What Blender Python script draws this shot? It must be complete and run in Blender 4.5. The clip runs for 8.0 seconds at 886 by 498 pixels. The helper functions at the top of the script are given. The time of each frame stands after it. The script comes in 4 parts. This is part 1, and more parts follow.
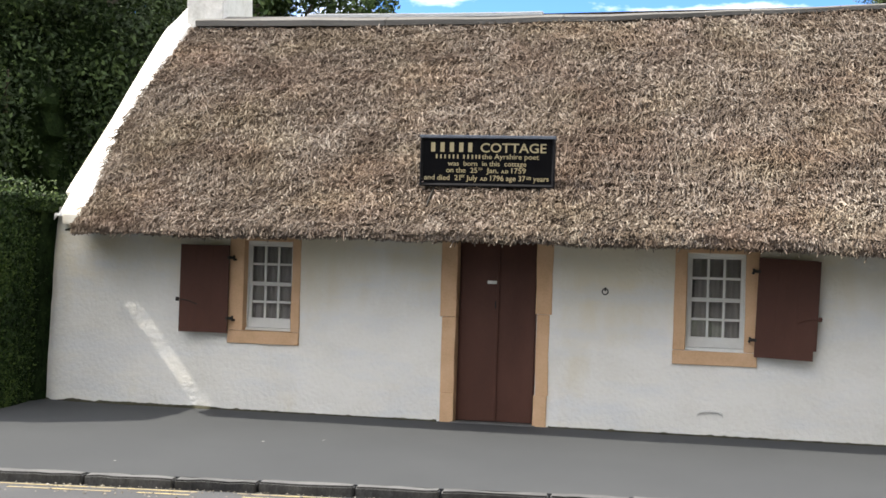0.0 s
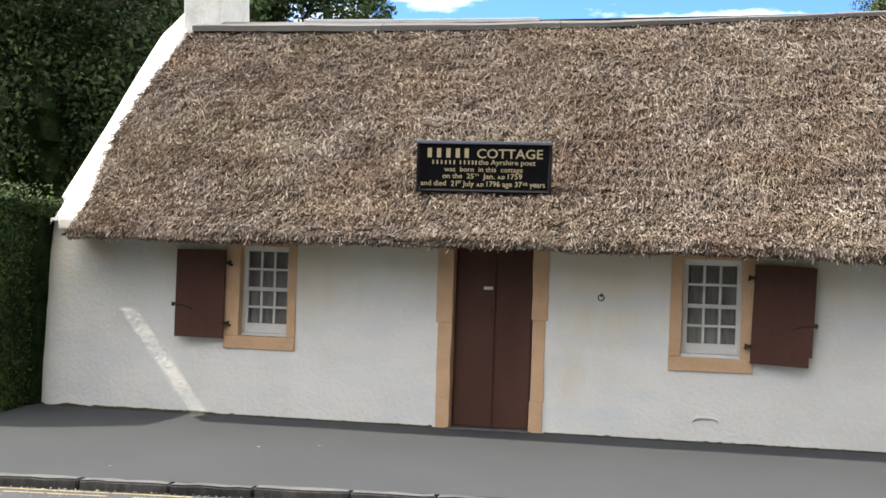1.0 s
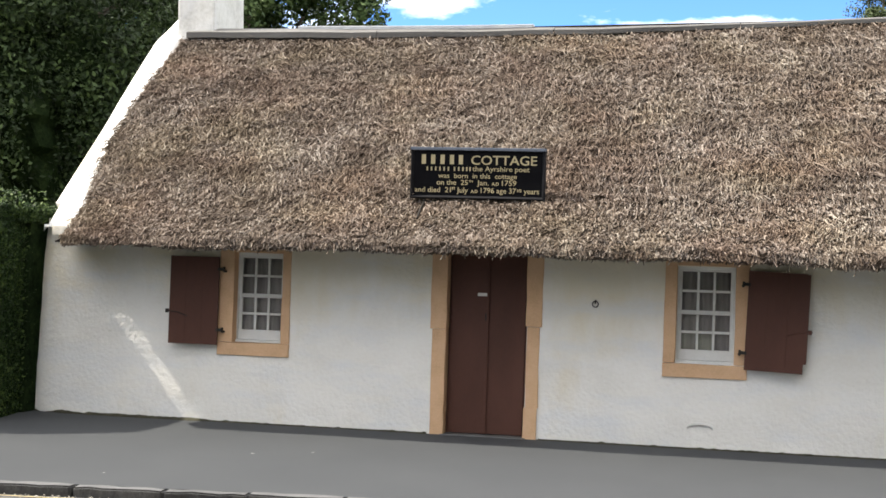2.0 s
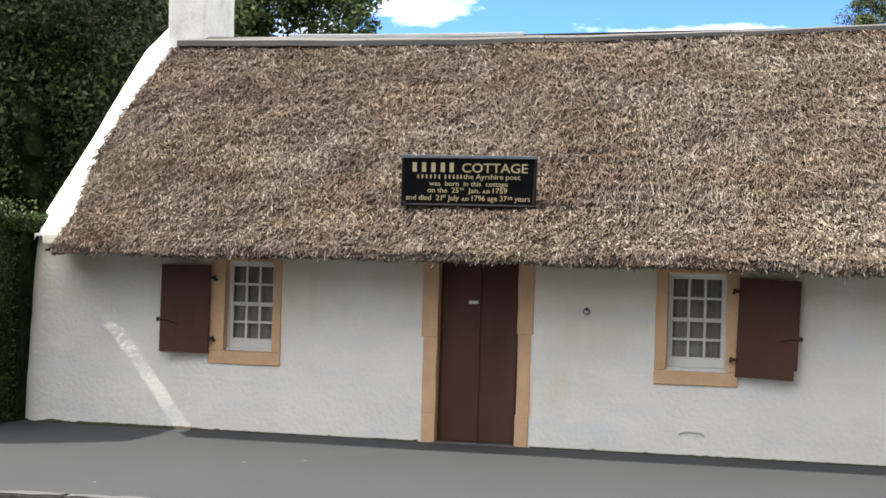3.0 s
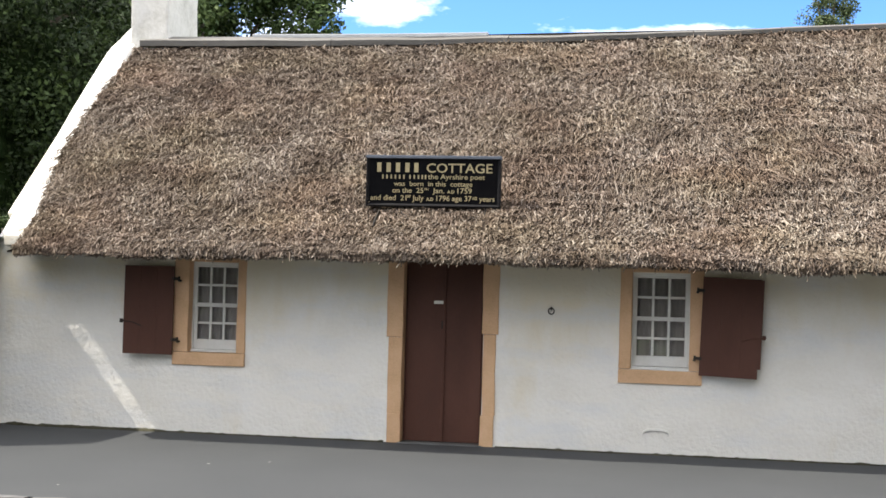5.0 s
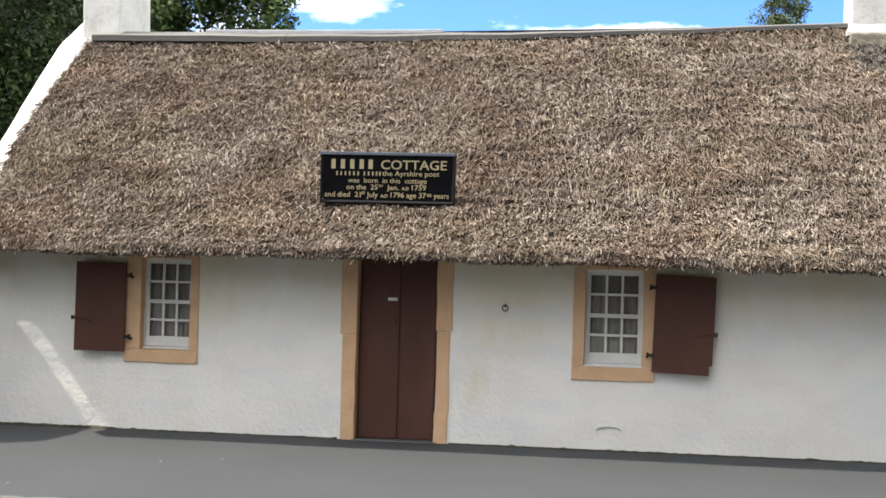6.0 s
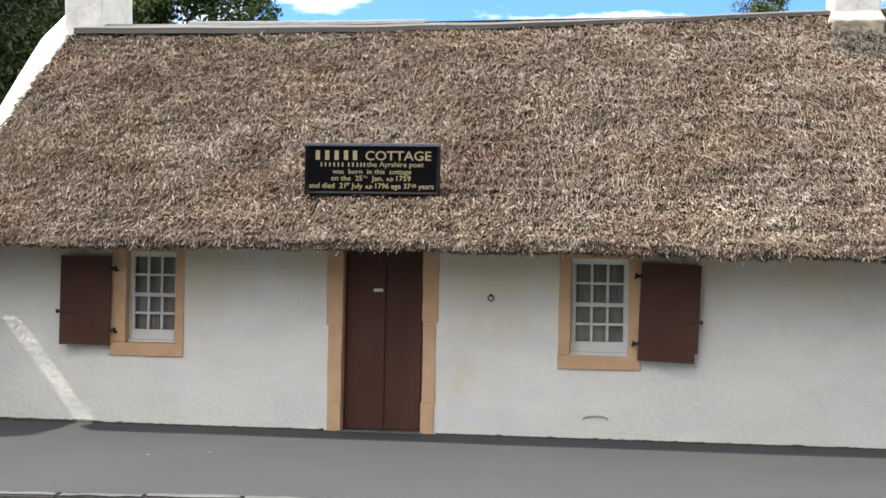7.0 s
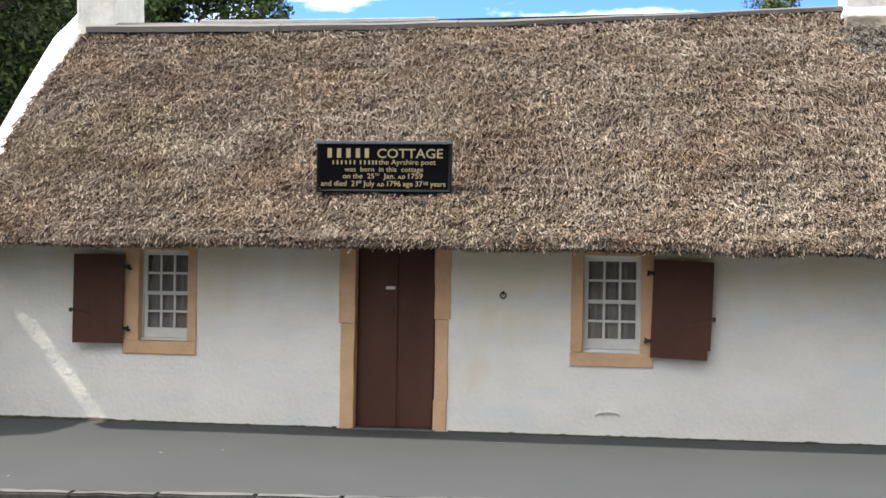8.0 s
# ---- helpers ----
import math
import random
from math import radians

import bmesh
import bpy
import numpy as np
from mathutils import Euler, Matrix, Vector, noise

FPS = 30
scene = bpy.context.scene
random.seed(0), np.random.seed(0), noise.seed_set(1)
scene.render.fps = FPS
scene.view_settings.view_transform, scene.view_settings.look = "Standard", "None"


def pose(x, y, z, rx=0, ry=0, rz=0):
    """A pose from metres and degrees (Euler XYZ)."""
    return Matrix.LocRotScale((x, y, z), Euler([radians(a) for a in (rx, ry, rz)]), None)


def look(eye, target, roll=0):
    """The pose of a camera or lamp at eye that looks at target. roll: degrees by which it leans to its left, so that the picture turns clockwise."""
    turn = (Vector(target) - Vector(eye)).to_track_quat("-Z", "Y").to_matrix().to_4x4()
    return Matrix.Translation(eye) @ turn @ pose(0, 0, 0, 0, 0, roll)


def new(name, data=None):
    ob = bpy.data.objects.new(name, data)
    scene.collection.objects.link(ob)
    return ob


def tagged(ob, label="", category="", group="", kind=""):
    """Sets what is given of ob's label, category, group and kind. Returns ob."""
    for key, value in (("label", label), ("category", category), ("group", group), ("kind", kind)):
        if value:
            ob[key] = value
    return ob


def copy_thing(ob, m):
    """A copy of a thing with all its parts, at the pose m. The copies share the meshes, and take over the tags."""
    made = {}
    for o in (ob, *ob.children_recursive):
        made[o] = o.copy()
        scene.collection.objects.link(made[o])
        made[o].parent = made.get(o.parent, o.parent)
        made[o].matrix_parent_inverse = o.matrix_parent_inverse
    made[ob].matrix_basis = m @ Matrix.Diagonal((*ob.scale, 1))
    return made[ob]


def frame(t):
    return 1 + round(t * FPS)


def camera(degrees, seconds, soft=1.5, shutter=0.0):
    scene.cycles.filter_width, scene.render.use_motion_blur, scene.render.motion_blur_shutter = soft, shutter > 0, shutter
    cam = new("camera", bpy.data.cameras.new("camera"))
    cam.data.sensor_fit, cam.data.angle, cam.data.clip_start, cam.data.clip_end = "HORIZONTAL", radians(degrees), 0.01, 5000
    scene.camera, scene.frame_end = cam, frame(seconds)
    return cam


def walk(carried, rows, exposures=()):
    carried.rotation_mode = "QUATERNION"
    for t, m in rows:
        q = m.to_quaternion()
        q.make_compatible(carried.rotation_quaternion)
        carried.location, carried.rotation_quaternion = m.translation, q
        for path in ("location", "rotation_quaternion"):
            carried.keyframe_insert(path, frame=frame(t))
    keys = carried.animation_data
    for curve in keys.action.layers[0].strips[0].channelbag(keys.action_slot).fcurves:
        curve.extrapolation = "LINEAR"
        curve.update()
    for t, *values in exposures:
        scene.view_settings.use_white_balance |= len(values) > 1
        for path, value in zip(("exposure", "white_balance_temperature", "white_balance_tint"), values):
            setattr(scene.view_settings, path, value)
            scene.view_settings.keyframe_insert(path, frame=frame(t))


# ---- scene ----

# camera: it stands still across the street and turns
EYE = (2.93, -14.48, 1.603)
ROWS = [
    (0.0, 90.798, -1.855, 12.146),
    (0.5, 90.808, -1.916, 12.072),
    (1.0, 91.034, -2.012, 11.989),
    (1.2, 90.997, -1.995, 11.907),
    (2.3, 91.376, -2.000, 11.629),
    (2.5, 91.356, -2.026, 11.467),
    (3.0, 91.637, -1.836, 11.391),
    (3.5, 91.633, -1.614, 11.155),
    (4.0, 91.659, -1.481, 11.319),
    (4.5, 91.639, -1.515, 10.797),
    (4.7, 91.700, -1.560, 10.481),
    (5.8, 91.585, -1.700, 8.489),
    (6.0, 91.611, -1.688, 8.093),
    (6.5, 91.419, -1.482, 6.908),
    (7.0, 91.234, -1.151, 7.504),
    (7.5, 91.203, -0.988, 7.828),
    (8.0, 91.124, -1.001, 7.999),
]
cam = camera(35.0, 8.0, soft=1.6)
walk(cam, [(t, pose(*EYE, rx, ry, rz)) for t, rx, ry, rz in ROWS], [(0.0, 1.49, 7300, 8), (8.0, 1.49, 7300, 8)])

# ---- light ----
SUN_DIR = Vector((-1.0, -0.13, 1.25)).normalized()
SUN_POWER, SKY_POWER = 2.6, 0.15


def make_world():
    w = bpy.data.worlds.new("sky")
    scene.world = w
    w.use_nodes = True
    nt = w.node_tree
    nt.nodes.clear()
    N, L = nt.nodes.new, nt.links.new
    out = N("ShaderNodeOutputWorld")
    bg = N("ShaderNodeBackground")
    sky = N("ShaderNodeTexSky")
    sky.sky_type = "NISHITA"
    sky.sun_disc = False
    sky.sun_elevation = math.asin(SUN_DIR.z)
    sky.sun_rotation = math.atan2(SUN_DIR.x, SUN_DIR.y)
    sky.air_density, sky.dust_density, sky.ozone_density = 1.0, 0.1, 2.5
    sky.altitude = 2600
    # fair-weather cumulus all over the sky
    tc = N("ShaderNodeTexCoord")
    mp = N("ShaderNodeMapping")
    mp.inputs["Scale"].default_value = (1.0, 1.0, 2.4)
    mp.inputs["Location"].default_value = (0.31, 0.0, 0.05)
    nz = N("ShaderNodeTexNoise")
    nz.inputs["Scale"].default_value = 7.0
    nz.inputs["Detail"].default_value = 6
    nz.inputs["Roughness"].default_value = 0.62
    rp = N("ShaderNodeValToRGB")
    rp.color_ramp.elements[0].position = 0.36
    rp.color_ramp.elements[1].position = 0.63
    mix = N("ShaderNodeMix")
    mix.data_type = "RGBA"
    mix.inputs["B"].default_value = (10.4, 10.4, 10.4, 1)
    L(tc.outputs["Generated"], mp.inputs["Vector"])
    L(mp.outputs["Vector"], nz.inputs["Vector"])
    # a clear stretch low over the roof with two clouds in it
    total = nz.outputs["Fac"]
    for place, reach, amount in (((-0.10, 0.97, 0.20), (0.42, 0.4, 0.10), -0.28), ((-0.205, 0.960, 0.200), (0.038, 0.2, 0.018), 0.27), ((-0.005, 0.982, 0.181), (0.060, 0.2, 0.006), 0.22)):
        sub, div, ln, rg, add = N("ShaderNodeVectorMath"), N("ShaderNodeVectorMath"), N("ShaderNodeVectorMath"), N("ShaderNodeMapRange"), N("ShaderNodeMath")
        sub.operation, div.operation, ln.operation, add.operation = "SUBTRACT", "DIVIDE", "LENGTH", "ADD"
        sub.inputs[1].default_value = place
        div.inputs[1].default_value = reach
        rg.inputs["From Min"].default_value, rg.inputs["From Max"].default_value = 0.0, 1.6
        rg.inputs["To Min"].default_value, rg.inputs["To Max"].default_value = amount, 0.0
        L(tc.outputs["Generated"], sub.inputs[0])
        L(sub.outputs["Vector"], div.inputs[0])
        L(div.outputs["Vector"], ln.inputs[0])
        L(ln.outputs["Value"], rg.inputs["Value"])
        L(rg.outputs["Result"], add.inputs[0])
        L(total, add.inputs[1])
        total = add.outputs[0]
    L(total, rp.inputs["Fac"])
    L(rp.outputs["Color"], mix.inputs["Factor"])
    deep = N("ShaderNodeMix")
    deep.data_type, deep.blend_type = "RGBA", "MULTIPLY"
    deep.inputs["Factor"].default_value = 1.0
    deep.inputs["B"].default_value = (0.34, 0.55, 0.86, 1)
    L(sky.outputs["Color"], deep.inputs["A"])
    L(deep.outputs["Result"], mix.inputs["A"])
    L(mix.outputs["Result"], bg.inputs["Color"])
    bg.inputs["Strength"].default_value = SKY_POWER
    L(bg.outputs["Background"], out.inputs["Surface"])


make_world()
sun_data = bpy.data.lights.new("sun", "SUN")
sun_data.energy, sun_data.angle, sun_data.color = SUN_POWER, radians(0.53), (1.0, 0.98, 0.95)
sun = new("sun", sun_data)
sun.matrix_world = look(tuple(SUN_DIR * 60), (0, 0, 0))


# ---- materials ----
def mat(name, stops, scale=6.0, fine=60.0, rough=0.8, bump=0.2, depth=0.01, metal=0.0, rnd=None, spec=0.4, stretch=(1, 1, 1), tint=0.35):
    """stops: colours from dark to light, mixed by a broad and a fine noise; rnd: 'object' or 'island' adds a shift piece by piece."""
    m = bpy.data.materials.new(name)
    m.use_nodes = True
    nt = m.node_tree
    N, L = nt.nodes.new, nt.links.new
    b = nt.nodes["Principled BSDF"]
    b.inputs["Roughness"].default_value = rough
    b.inputs["Metallic"].default_value = metal
    b.inputs["Specular IOR Level"].default_value = spec
    tc = N("ShaderNodeTexCoord")
    mp = N("ShaderNodeMapping")
    mp.inputs["Scale"].default_value = stretch
    L(tc.outputs["Object"], mp.inputs["Vector"])
    n1, n2 = N("ShaderNodeTexNoise"), N("ShaderNodeTexNoise")
    for n, s, d in ((n1, scale, 5), (n2, fine, 4)):
        n.inputs["Scale"].default_value = s
        n.inputs["Detail"].default_value = d
        L(mp.outputs["Vector"], n.inputs["Vector"])
    mx = N("ShaderNodeMath")
    mx.operation = "MULTIPLY_ADD"
    L(n2.outputs["Fac"], mx.inputs[0])
    mx.inputs[1].default_value = tint
    sb = N("ShaderNodeMath")
    sb.operation = "MULTIPLY_ADD"
    L(n1.outputs["Fac"], sb.inputs[0])
    sb.inputs[1].default_value = 1.0 - tint
    sb.inputs[2].default_value = 0.0
    L(sb.outputs[0], mx.inputs[2])
    last = mx.outputs[0]
    if rnd:
        if rnd == "object":
            src = N("ShaderNodeObjectInfo").outputs["Random"]
        else:
            src = N("ShaderNodeNewGeometry").outputs["Random Per Island"]
        ad = N("ShaderNodeMath")
        ad.operation = "MULTIPLY_ADD"
        L(src, ad.inputs[0])
        ad.inputs[1].default_value = 0.36 if rnd == "island" else 0.22
        sh = N("ShaderNodeMath")
        sh.operation = "ADD"
        sh.inputs[1].default_value = -0.18 if rnd == "island" else -0.11
        L(last, sh.inputs[0])
        L(sh.outputs[0], ad.inputs[2])
        last = ad.outputs[0]
    rp = N("ShaderNodeValToRGB")
    el = rp.color_ramp.elements
    lo, hi = 0.28, 0.72
    while len(el) < len(stops):
        el.new(0.5)
    for i, c in enumerate(stops):
        el[i].position = lo + (hi - lo) * i / (len(stops) - 1)
        el[i].color = (*c, 1)
    L(last, rp.inputs["Fac"])
    L(rp.outputs["Color"], b.inputs["Base Color"])
    if bump:
        bp = N("ShaderNodeBump")
        bp.inputs["Strength"].default_value = bump
        bp.inputs["Distance"].default_value = depth
        L(mx.outputs[0], bp.inputs["Height"])
        L(bp.outputs["Normal"], b.inputs["Normal"])
    return m


M_WALL = mat("limewash", [(0.78, 0.755, 0.70), (0.85, 0.83, 0.785), (0.88, 0.865, 0.83)], 1.6, 23, 0.9, 0.2, 0.02, tint=0.3, stretch=(1, 1, 1.4))
# whitewash greyed to paint the shade of a small arched recess
M_BULGE = mat("recess_shade_grey", [(0.62, 0.61, 0.58), (0.76, 0.75, 0.72)], 8, 50, 0.9, 0.4, 0.01)
M_FOOTING = mat("weathered_tan_stone", [(0.16, 0.14, 0.11), (0.27, 0.24, 0.19), (0.38, 0.34, 0.28)], 9, 40, 0.9, 0.6, 0.015)
M_COPE = mat("white_masonry_paint", [(0.70, 0.69, 0.66), (0.83, 0.82, 0.80)], 5, 40, 0.85, 0.4, 0.012)
M_CHIMNEY = mat("weathered_white_paint", [(0.44, 0.435, 0.41), (0.62, 0.615, 0.595), (0.71, 0.705, 0.695)], 4, 24, 0.9, 0.6, 0.02)
M_STONE = mat("painted_sandstone", [(0.55, 0.345, 0.20), (0.67, 0.43, 0.26), (0.74, 0.50, 0.32)], 4, 55, 0.85, 0.35, 0.008)
M_BROWN = mat("brown_paint", [(0.073, 0.030, 0.021), (0.092, 0.038, 0.027), (0.108, 0.047, 0.034)], 1.5, 30, 0.6, 0.15, 0.004, spec=0.25, stretch=(1.5, 1.5, 0.6), tint=0.2)
M_SASH = mat("white_gloss_paint", [(0.66, 0.66, 0.64), (0.80, 0.80, 0.78)], 8, 60, 0.45, 0.08, 0.003)
M_IRON = mat("black_iron", [(0.012, 0.011, 0.010), (0.035, 0.028, 0.022)], 20, 120, 0.6, 0.3, 0.002, spec=0.3)
M_PLATE = mat("worn_steel", [(0.45, 0.43, 0.40), (0.62, 0.60, 0.56)], 20, 120, 0.45, 0.2, 0.002, metal=0.6)
M_THATCH = mat("thatch_core", [(0.06, 0.045, 0.035), (0.11, 0.085, 0.066), (0.165, 0.13, 0.10)], 4, 60, 1.0, 0.6, 0.03, stretch=(1, 0.5, 0.5), spec=0.05)
M_STRAW = mat("straw", [(0.090, 0.067, 0.053), (0.154, 0.120, 0.097), (0.226, 0.183, 0.152), (0.385, 0.335, 0.29)], 1.5, 21, 0.85, 0, rnd="island", spec=0.1, tint=0.55)
M_WET = mat("sooty_wet_straw", [(0.065, 0.057, 0.050), (0.11, 0.098, 0.086), (0.16, 0.146, 0.130), (0.24, 0.222, 0.20)], 2, 21, 0.85, 0, rnd="island", spec=0.1, tint=0.55)
M_RIDGE = mat("weathered_grey_board", [(0.07, 0.067, 0.063), (0.12, 0.115, 0.108), (0.17, 0.163, 0.153)], 3, 30, 0.65, 0.3, 0.006, stretch=(0.3, 4, 4), rnd="object")
M_LEAD = mat("lead_sheet", [(0.28, 0.29, 0.30), (0.42, 0.43, 0.44)], 4, 40, 0.4, 0.2, 0.004, metal=0.5)
M_ASPHALT = mat("pavement_asphalt", [(0.038, 0.0415, 0.0465), (0.0455, 0.049, 0.054), (0.054, 0.0575, 0.0625)], 0.7, 90, 0.9, 0.35, 0.006, tint=0.45)
M_ROAD = mat("road_asphalt", [(0.05, 0.052, 0.058), (0.085, 0.087, 0.093)], 1.2, 70, 0.85, 0.5, 0.008)
# one kerb stone in two tones: shade put into the sides, sun into the tops
M_KERBSIDE = mat("shaded_whinstone", [(0.018, 0.018, 0.018), (0.045, 0.044, 0.043), (0.085, 0.083, 0.08)], 7, 40, 0.9, 0.6, 0.015, rnd="object")
M_KERBTOP = mat("pale_kerb_stone", [(0.07, 0.0705, 0.072), (0.10, 0.1005, 0.102), (0.135, 0.1355, 0.137)], 5, 45, 0.8, 0.5, 0.012, rnd="object")
M_YELLOW = mat("yellow_road_paint", [(0.20, 0.19, 0.17), (0.38, 0.31, 0.17), (0.55, 0.43, 0.19)], 9, 40, 0.8, 0.3, 0.004, stretch=(0.5, 2, 1))
M_GRASS = mat("grass", [(0.03, 0.05, 0.015), (0.07, 0.11, 0.03)], 0.4, 8, 0.95, 0.5, 0.04)
M_LEAF = mat("tree_leaf", [(0.010, 0.018, 0.007), (0.023, 0.040, 0.014), (0.062, 0.096, 0.031)], 0.9, 4, 0.6, 0, rnd="island", spec=0.2)
M_LEAF2 = mat("light_tree_leaf", [(0.022, 0.040, 0.013), (0.052, 0.087, 0.028), (0.115, 0.160, 0.056)], 0.5, 4, 0.6, 0, rnd="island", spec=0.2)
M_LEAF3 = mat("pale_young_leaf", [(0.036, 0.056, 0.024), (0.07, 0.096, 0.040), (0.115, 0.142, 0.066)], 0.5, 4, 0.6, 0, rnd="island", spec=0.2)
M_HEDGE = mat("hedge_leaf", [(0.008, 0.018, 0.005), (0.024, 0.050, 0.012), (0.075, 0.115, 0.026)], 2.0, 12, 0.6, 0, rnd="island", spec=0.2)
# shade deep among the leaves, put into a dark colour
M_INNER = mat("leaf_shade_dark", [(0.006, 0.010, 0.005), (0.014, 0.024, 0.010), (0.030, 0.048, 0.018)], 5, 20, 1.0, 0.9, 0.05, spec=0.0)
M_BARK = mat("bark", [(0.05, 0.04, 0.03), (0.13, 0.11, 0.085)], 3, 20, 0.95, 0.8, 0.03, stretch=(2, 2, 0.5))
M_BLACK = mat("black_sign_paint", [(0.003, 0.003, 0.004), (0.006, 0.006, 0.007)], 5, 50, 0.5, 0.05, 0.002, spec=0.04)
M_FRAME = mat("glossy_black_paint", [(0.008, 0.008, 0.010), (0.014, 0.014, 0.016)], 5, 50, 0.45, 0.05, 0.002, spec=0.14)
# sky reflection on the sign's top edge, put into a blue-grey colour
M_TOP_SHEEN = mat("sky_sheen_blue_grey", [(0.075, 0.09, 0.12), (0.12, 0.14, 0.18)], 6, 60, 0.5, 0.1, 0.003)
M_GOLD = mat("gold_lettering", [(0.36, 0.295, 0.165), (0.48, 0.40, 0.24)], 20, 90, 0.5, 0.1, 0.002, metal=0.0)
M_CURTAIN = mat("net_curtain", [(0.46, 0.41, 0.43), (0.66, 0.60, 0.62)], 4, 90, 0.95, 0.3, 0.01, stretch=(6, 1, 0.6))
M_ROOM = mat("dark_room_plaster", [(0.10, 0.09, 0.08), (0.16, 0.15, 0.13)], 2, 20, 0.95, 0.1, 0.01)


def add_relief(m, scale, strength, distance):
    """A second, finer relief on top of a material's own."""
    nt = m.node_tree
    N, L = nt.nodes.new, nt.links.new
    b = nt.nodes["Principled BSDF"]
    tc, nz, bp = N("ShaderNodeTexCoord"), N("ShaderNodeTexNoise"), N("ShaderNodeBump")
    nz.inputs["Scale"].default_value, nz.inputs["Detail"].default_value = scale, 3
    bp.inputs["Strength"].default_value, bp.inputs["Distance"].default_value = strength, distance
    L(tc.outputs["Object"], nz.inputs["Vector"])
    L(nz.outputs["Fac"], bp.inputs["Height"])
    L(b.inputs["Normal"].links[0].from_socket, bp.inputs["Normal"])
    L(bp.outputs["Normal"], b.inputs["Normal"])


add_relief(M_WALL, 21.0, 0.6, 0.017)


def add_patches(m, colour, scale, stretch, lo, hi, amount, low_z=None, high_z=None, moved=(0, 0, 0), tint=False):
    """Patches of another colour with a ragged outline; low_z to high_z: where on the surface they set in."""
    nt = m.node_tree
    N, L = nt.nodes.new, nt.links.new
    base = nt.nodes["Principled BSDF"].inputs["Base Color"]
    tc, mp, nz, rg, mx = N("ShaderNodeTexCoord"), N("ShaderNodeMapping"), N("ShaderNodeTexNoise"), N("ShaderNodeMapRange"), N("ShaderNodeMix")
    mp.inputs["Scale"].default_value, mp.inputs["Location"].default_value = stretch, moved
    nz.inputs["Scale"].default_value, nz.inputs["Detail"].default_value, nz.inputs["Roughness"].default_value = scale, 5, 0.6
    rg.inputs["From Min"].default_value, rg.inputs["From Max"].default_value = lo, hi
    rg.inputs["To Max"].default_value = amount
    mx.data_type, mx.blend_type = "RGBA", "MULTIPLY" if tint else "MIX"
    mx.inputs["B"].default_value = (*colour, 1)
    L(tc.outputs["Object"], mp.inputs["Vector"])
    L(mp.outputs["Vector"], nz.inputs["Vector"])
    fac = nz.outputs["Fac"]
    if low_z is not None:
        xyz, zr, ad = N("ShaderNodeSeparateXYZ"), N("ShaderNodeMapRange"), N("ShaderNodeMath")
        zr.inputs["From Min"].default_value, zr.inputs["From Max"].default_value = low_z, high_z
        zr.inputs["To Min"].default_value, zr.inputs["To Max"].default_value = -0.28, 0.10
        ad.operation = "ADD"
        L(tc.outputs["Object"], xyz.inputs[0])
        L(xyz.outputs["Z"], zr.inputs["Value"])
        L(zr.outputs["Result"], ad.inputs[0])
        L(fac, ad.inputs[1])
        fac = ad.outputs[0]
    L(fac, rg.inputs["Value"])
    L(rg.outputs["Result"], mx.inputs["Factor"])
    L(base.links[0].from_socket, mx.inputs["A"])
    L(mx.outputs["Result"], base)


# yellow run-off from the thatch, with the eave's warm shade painted in
add_patches(M_WALL, (0.78, 0.70, 0.54), 1.3, (1, 1, 0.35), 0.31, 0.60, 0.85, 0.8, 1.8)
# bluish patches all over the wall, cool skylight put into its colour
add_patches(M_WALL, (0.72, 0.75, 0.79), 1.7, (0.5, 1, 1.6), 0.48, 0.66, 0.45, moved=(7, 0, 0))
# reddish, silver-grey and straw-yellow weathering of the thatch
add_patches(M_STRAW, (0.98, 0.84, 0.79), 0.75, (0.8, 1, 1.1), 0.47, 0.66, 0.7, tint=True)
add_patches(M_STRAW, (1.22, 1.26, 1.30), 0.9, (0.9, 1, 1.3), 0.47, 0.68, 0.8, moved=(4, 2, 0), tint=True)
add_patches(M_STRAW, (1.12, 1.12, 1.00), 0.8, (0.9, 1, 1.2), 0.47, 0.66, 0.8, moved=(0, 5, 3), tint=True)
add_patches(M_STRAW, (0.74, 0.68, 0.66), 1.6, (0.6, 1, 1.5), 0.54, 0.70, 0.8, moved=(9, 1, 3), tint=True)


def glass_material():
    m = bpy.data.materials.new("window_glass")
    m.use_nodes = True
    nt = m.node_tree
    nt.nodes.clear()
    N, L = nt.nodes.new, nt.links.new
    out, mx, gl, tr, fr = N("ShaderNodeOutputMaterial"), N("ShaderNodeMixShader"), N("ShaderNodeBsdfGlossy"), N("ShaderNodeBsdfTransparent"), N("ShaderNodeFresnel")
    gl.inputs["Roughness"].default_value = 0.03
    tr.inputs["Color"].default_value = (0.86, 0.87, 0.85, 1)
    fr.inputs["IOR"].default_value = 1.5
    L(fr.outputs["Fac"], mx.inputs["Fac"])
    L(tr.outputs["BSDF"], mx.inputs[1])
    L(gl.outputs["BSDF"], mx.inputs[2])
    L(mx.outputs["Shader"], out.inputs["Surface"])
    return m


M_GLASS = glass_material()


M_GRIT = mat("gutter_grit", [(0.03, 0.028, 0.022), (0.11, 0.10, 0.085), (0.17, 0.155, 0.13), (0.30, 0.28, 0.25)], 30, 90, 0.95, 0, rnd="island")
M_SOIL = mat("dirt_and_moss", [(0.02, 0.02, 0.012), (0.05, 0.048, 0.03), (0.09, 0.085, 0.06)], 8, 50, 0.95, 0.6, 0.01)
M_PAPER = mat("pale_paper", [(0.20, 0.20, 0.195), (0.28, 0.28, 0.27)], 20, 80, 0.9, 0.2, 0.002)


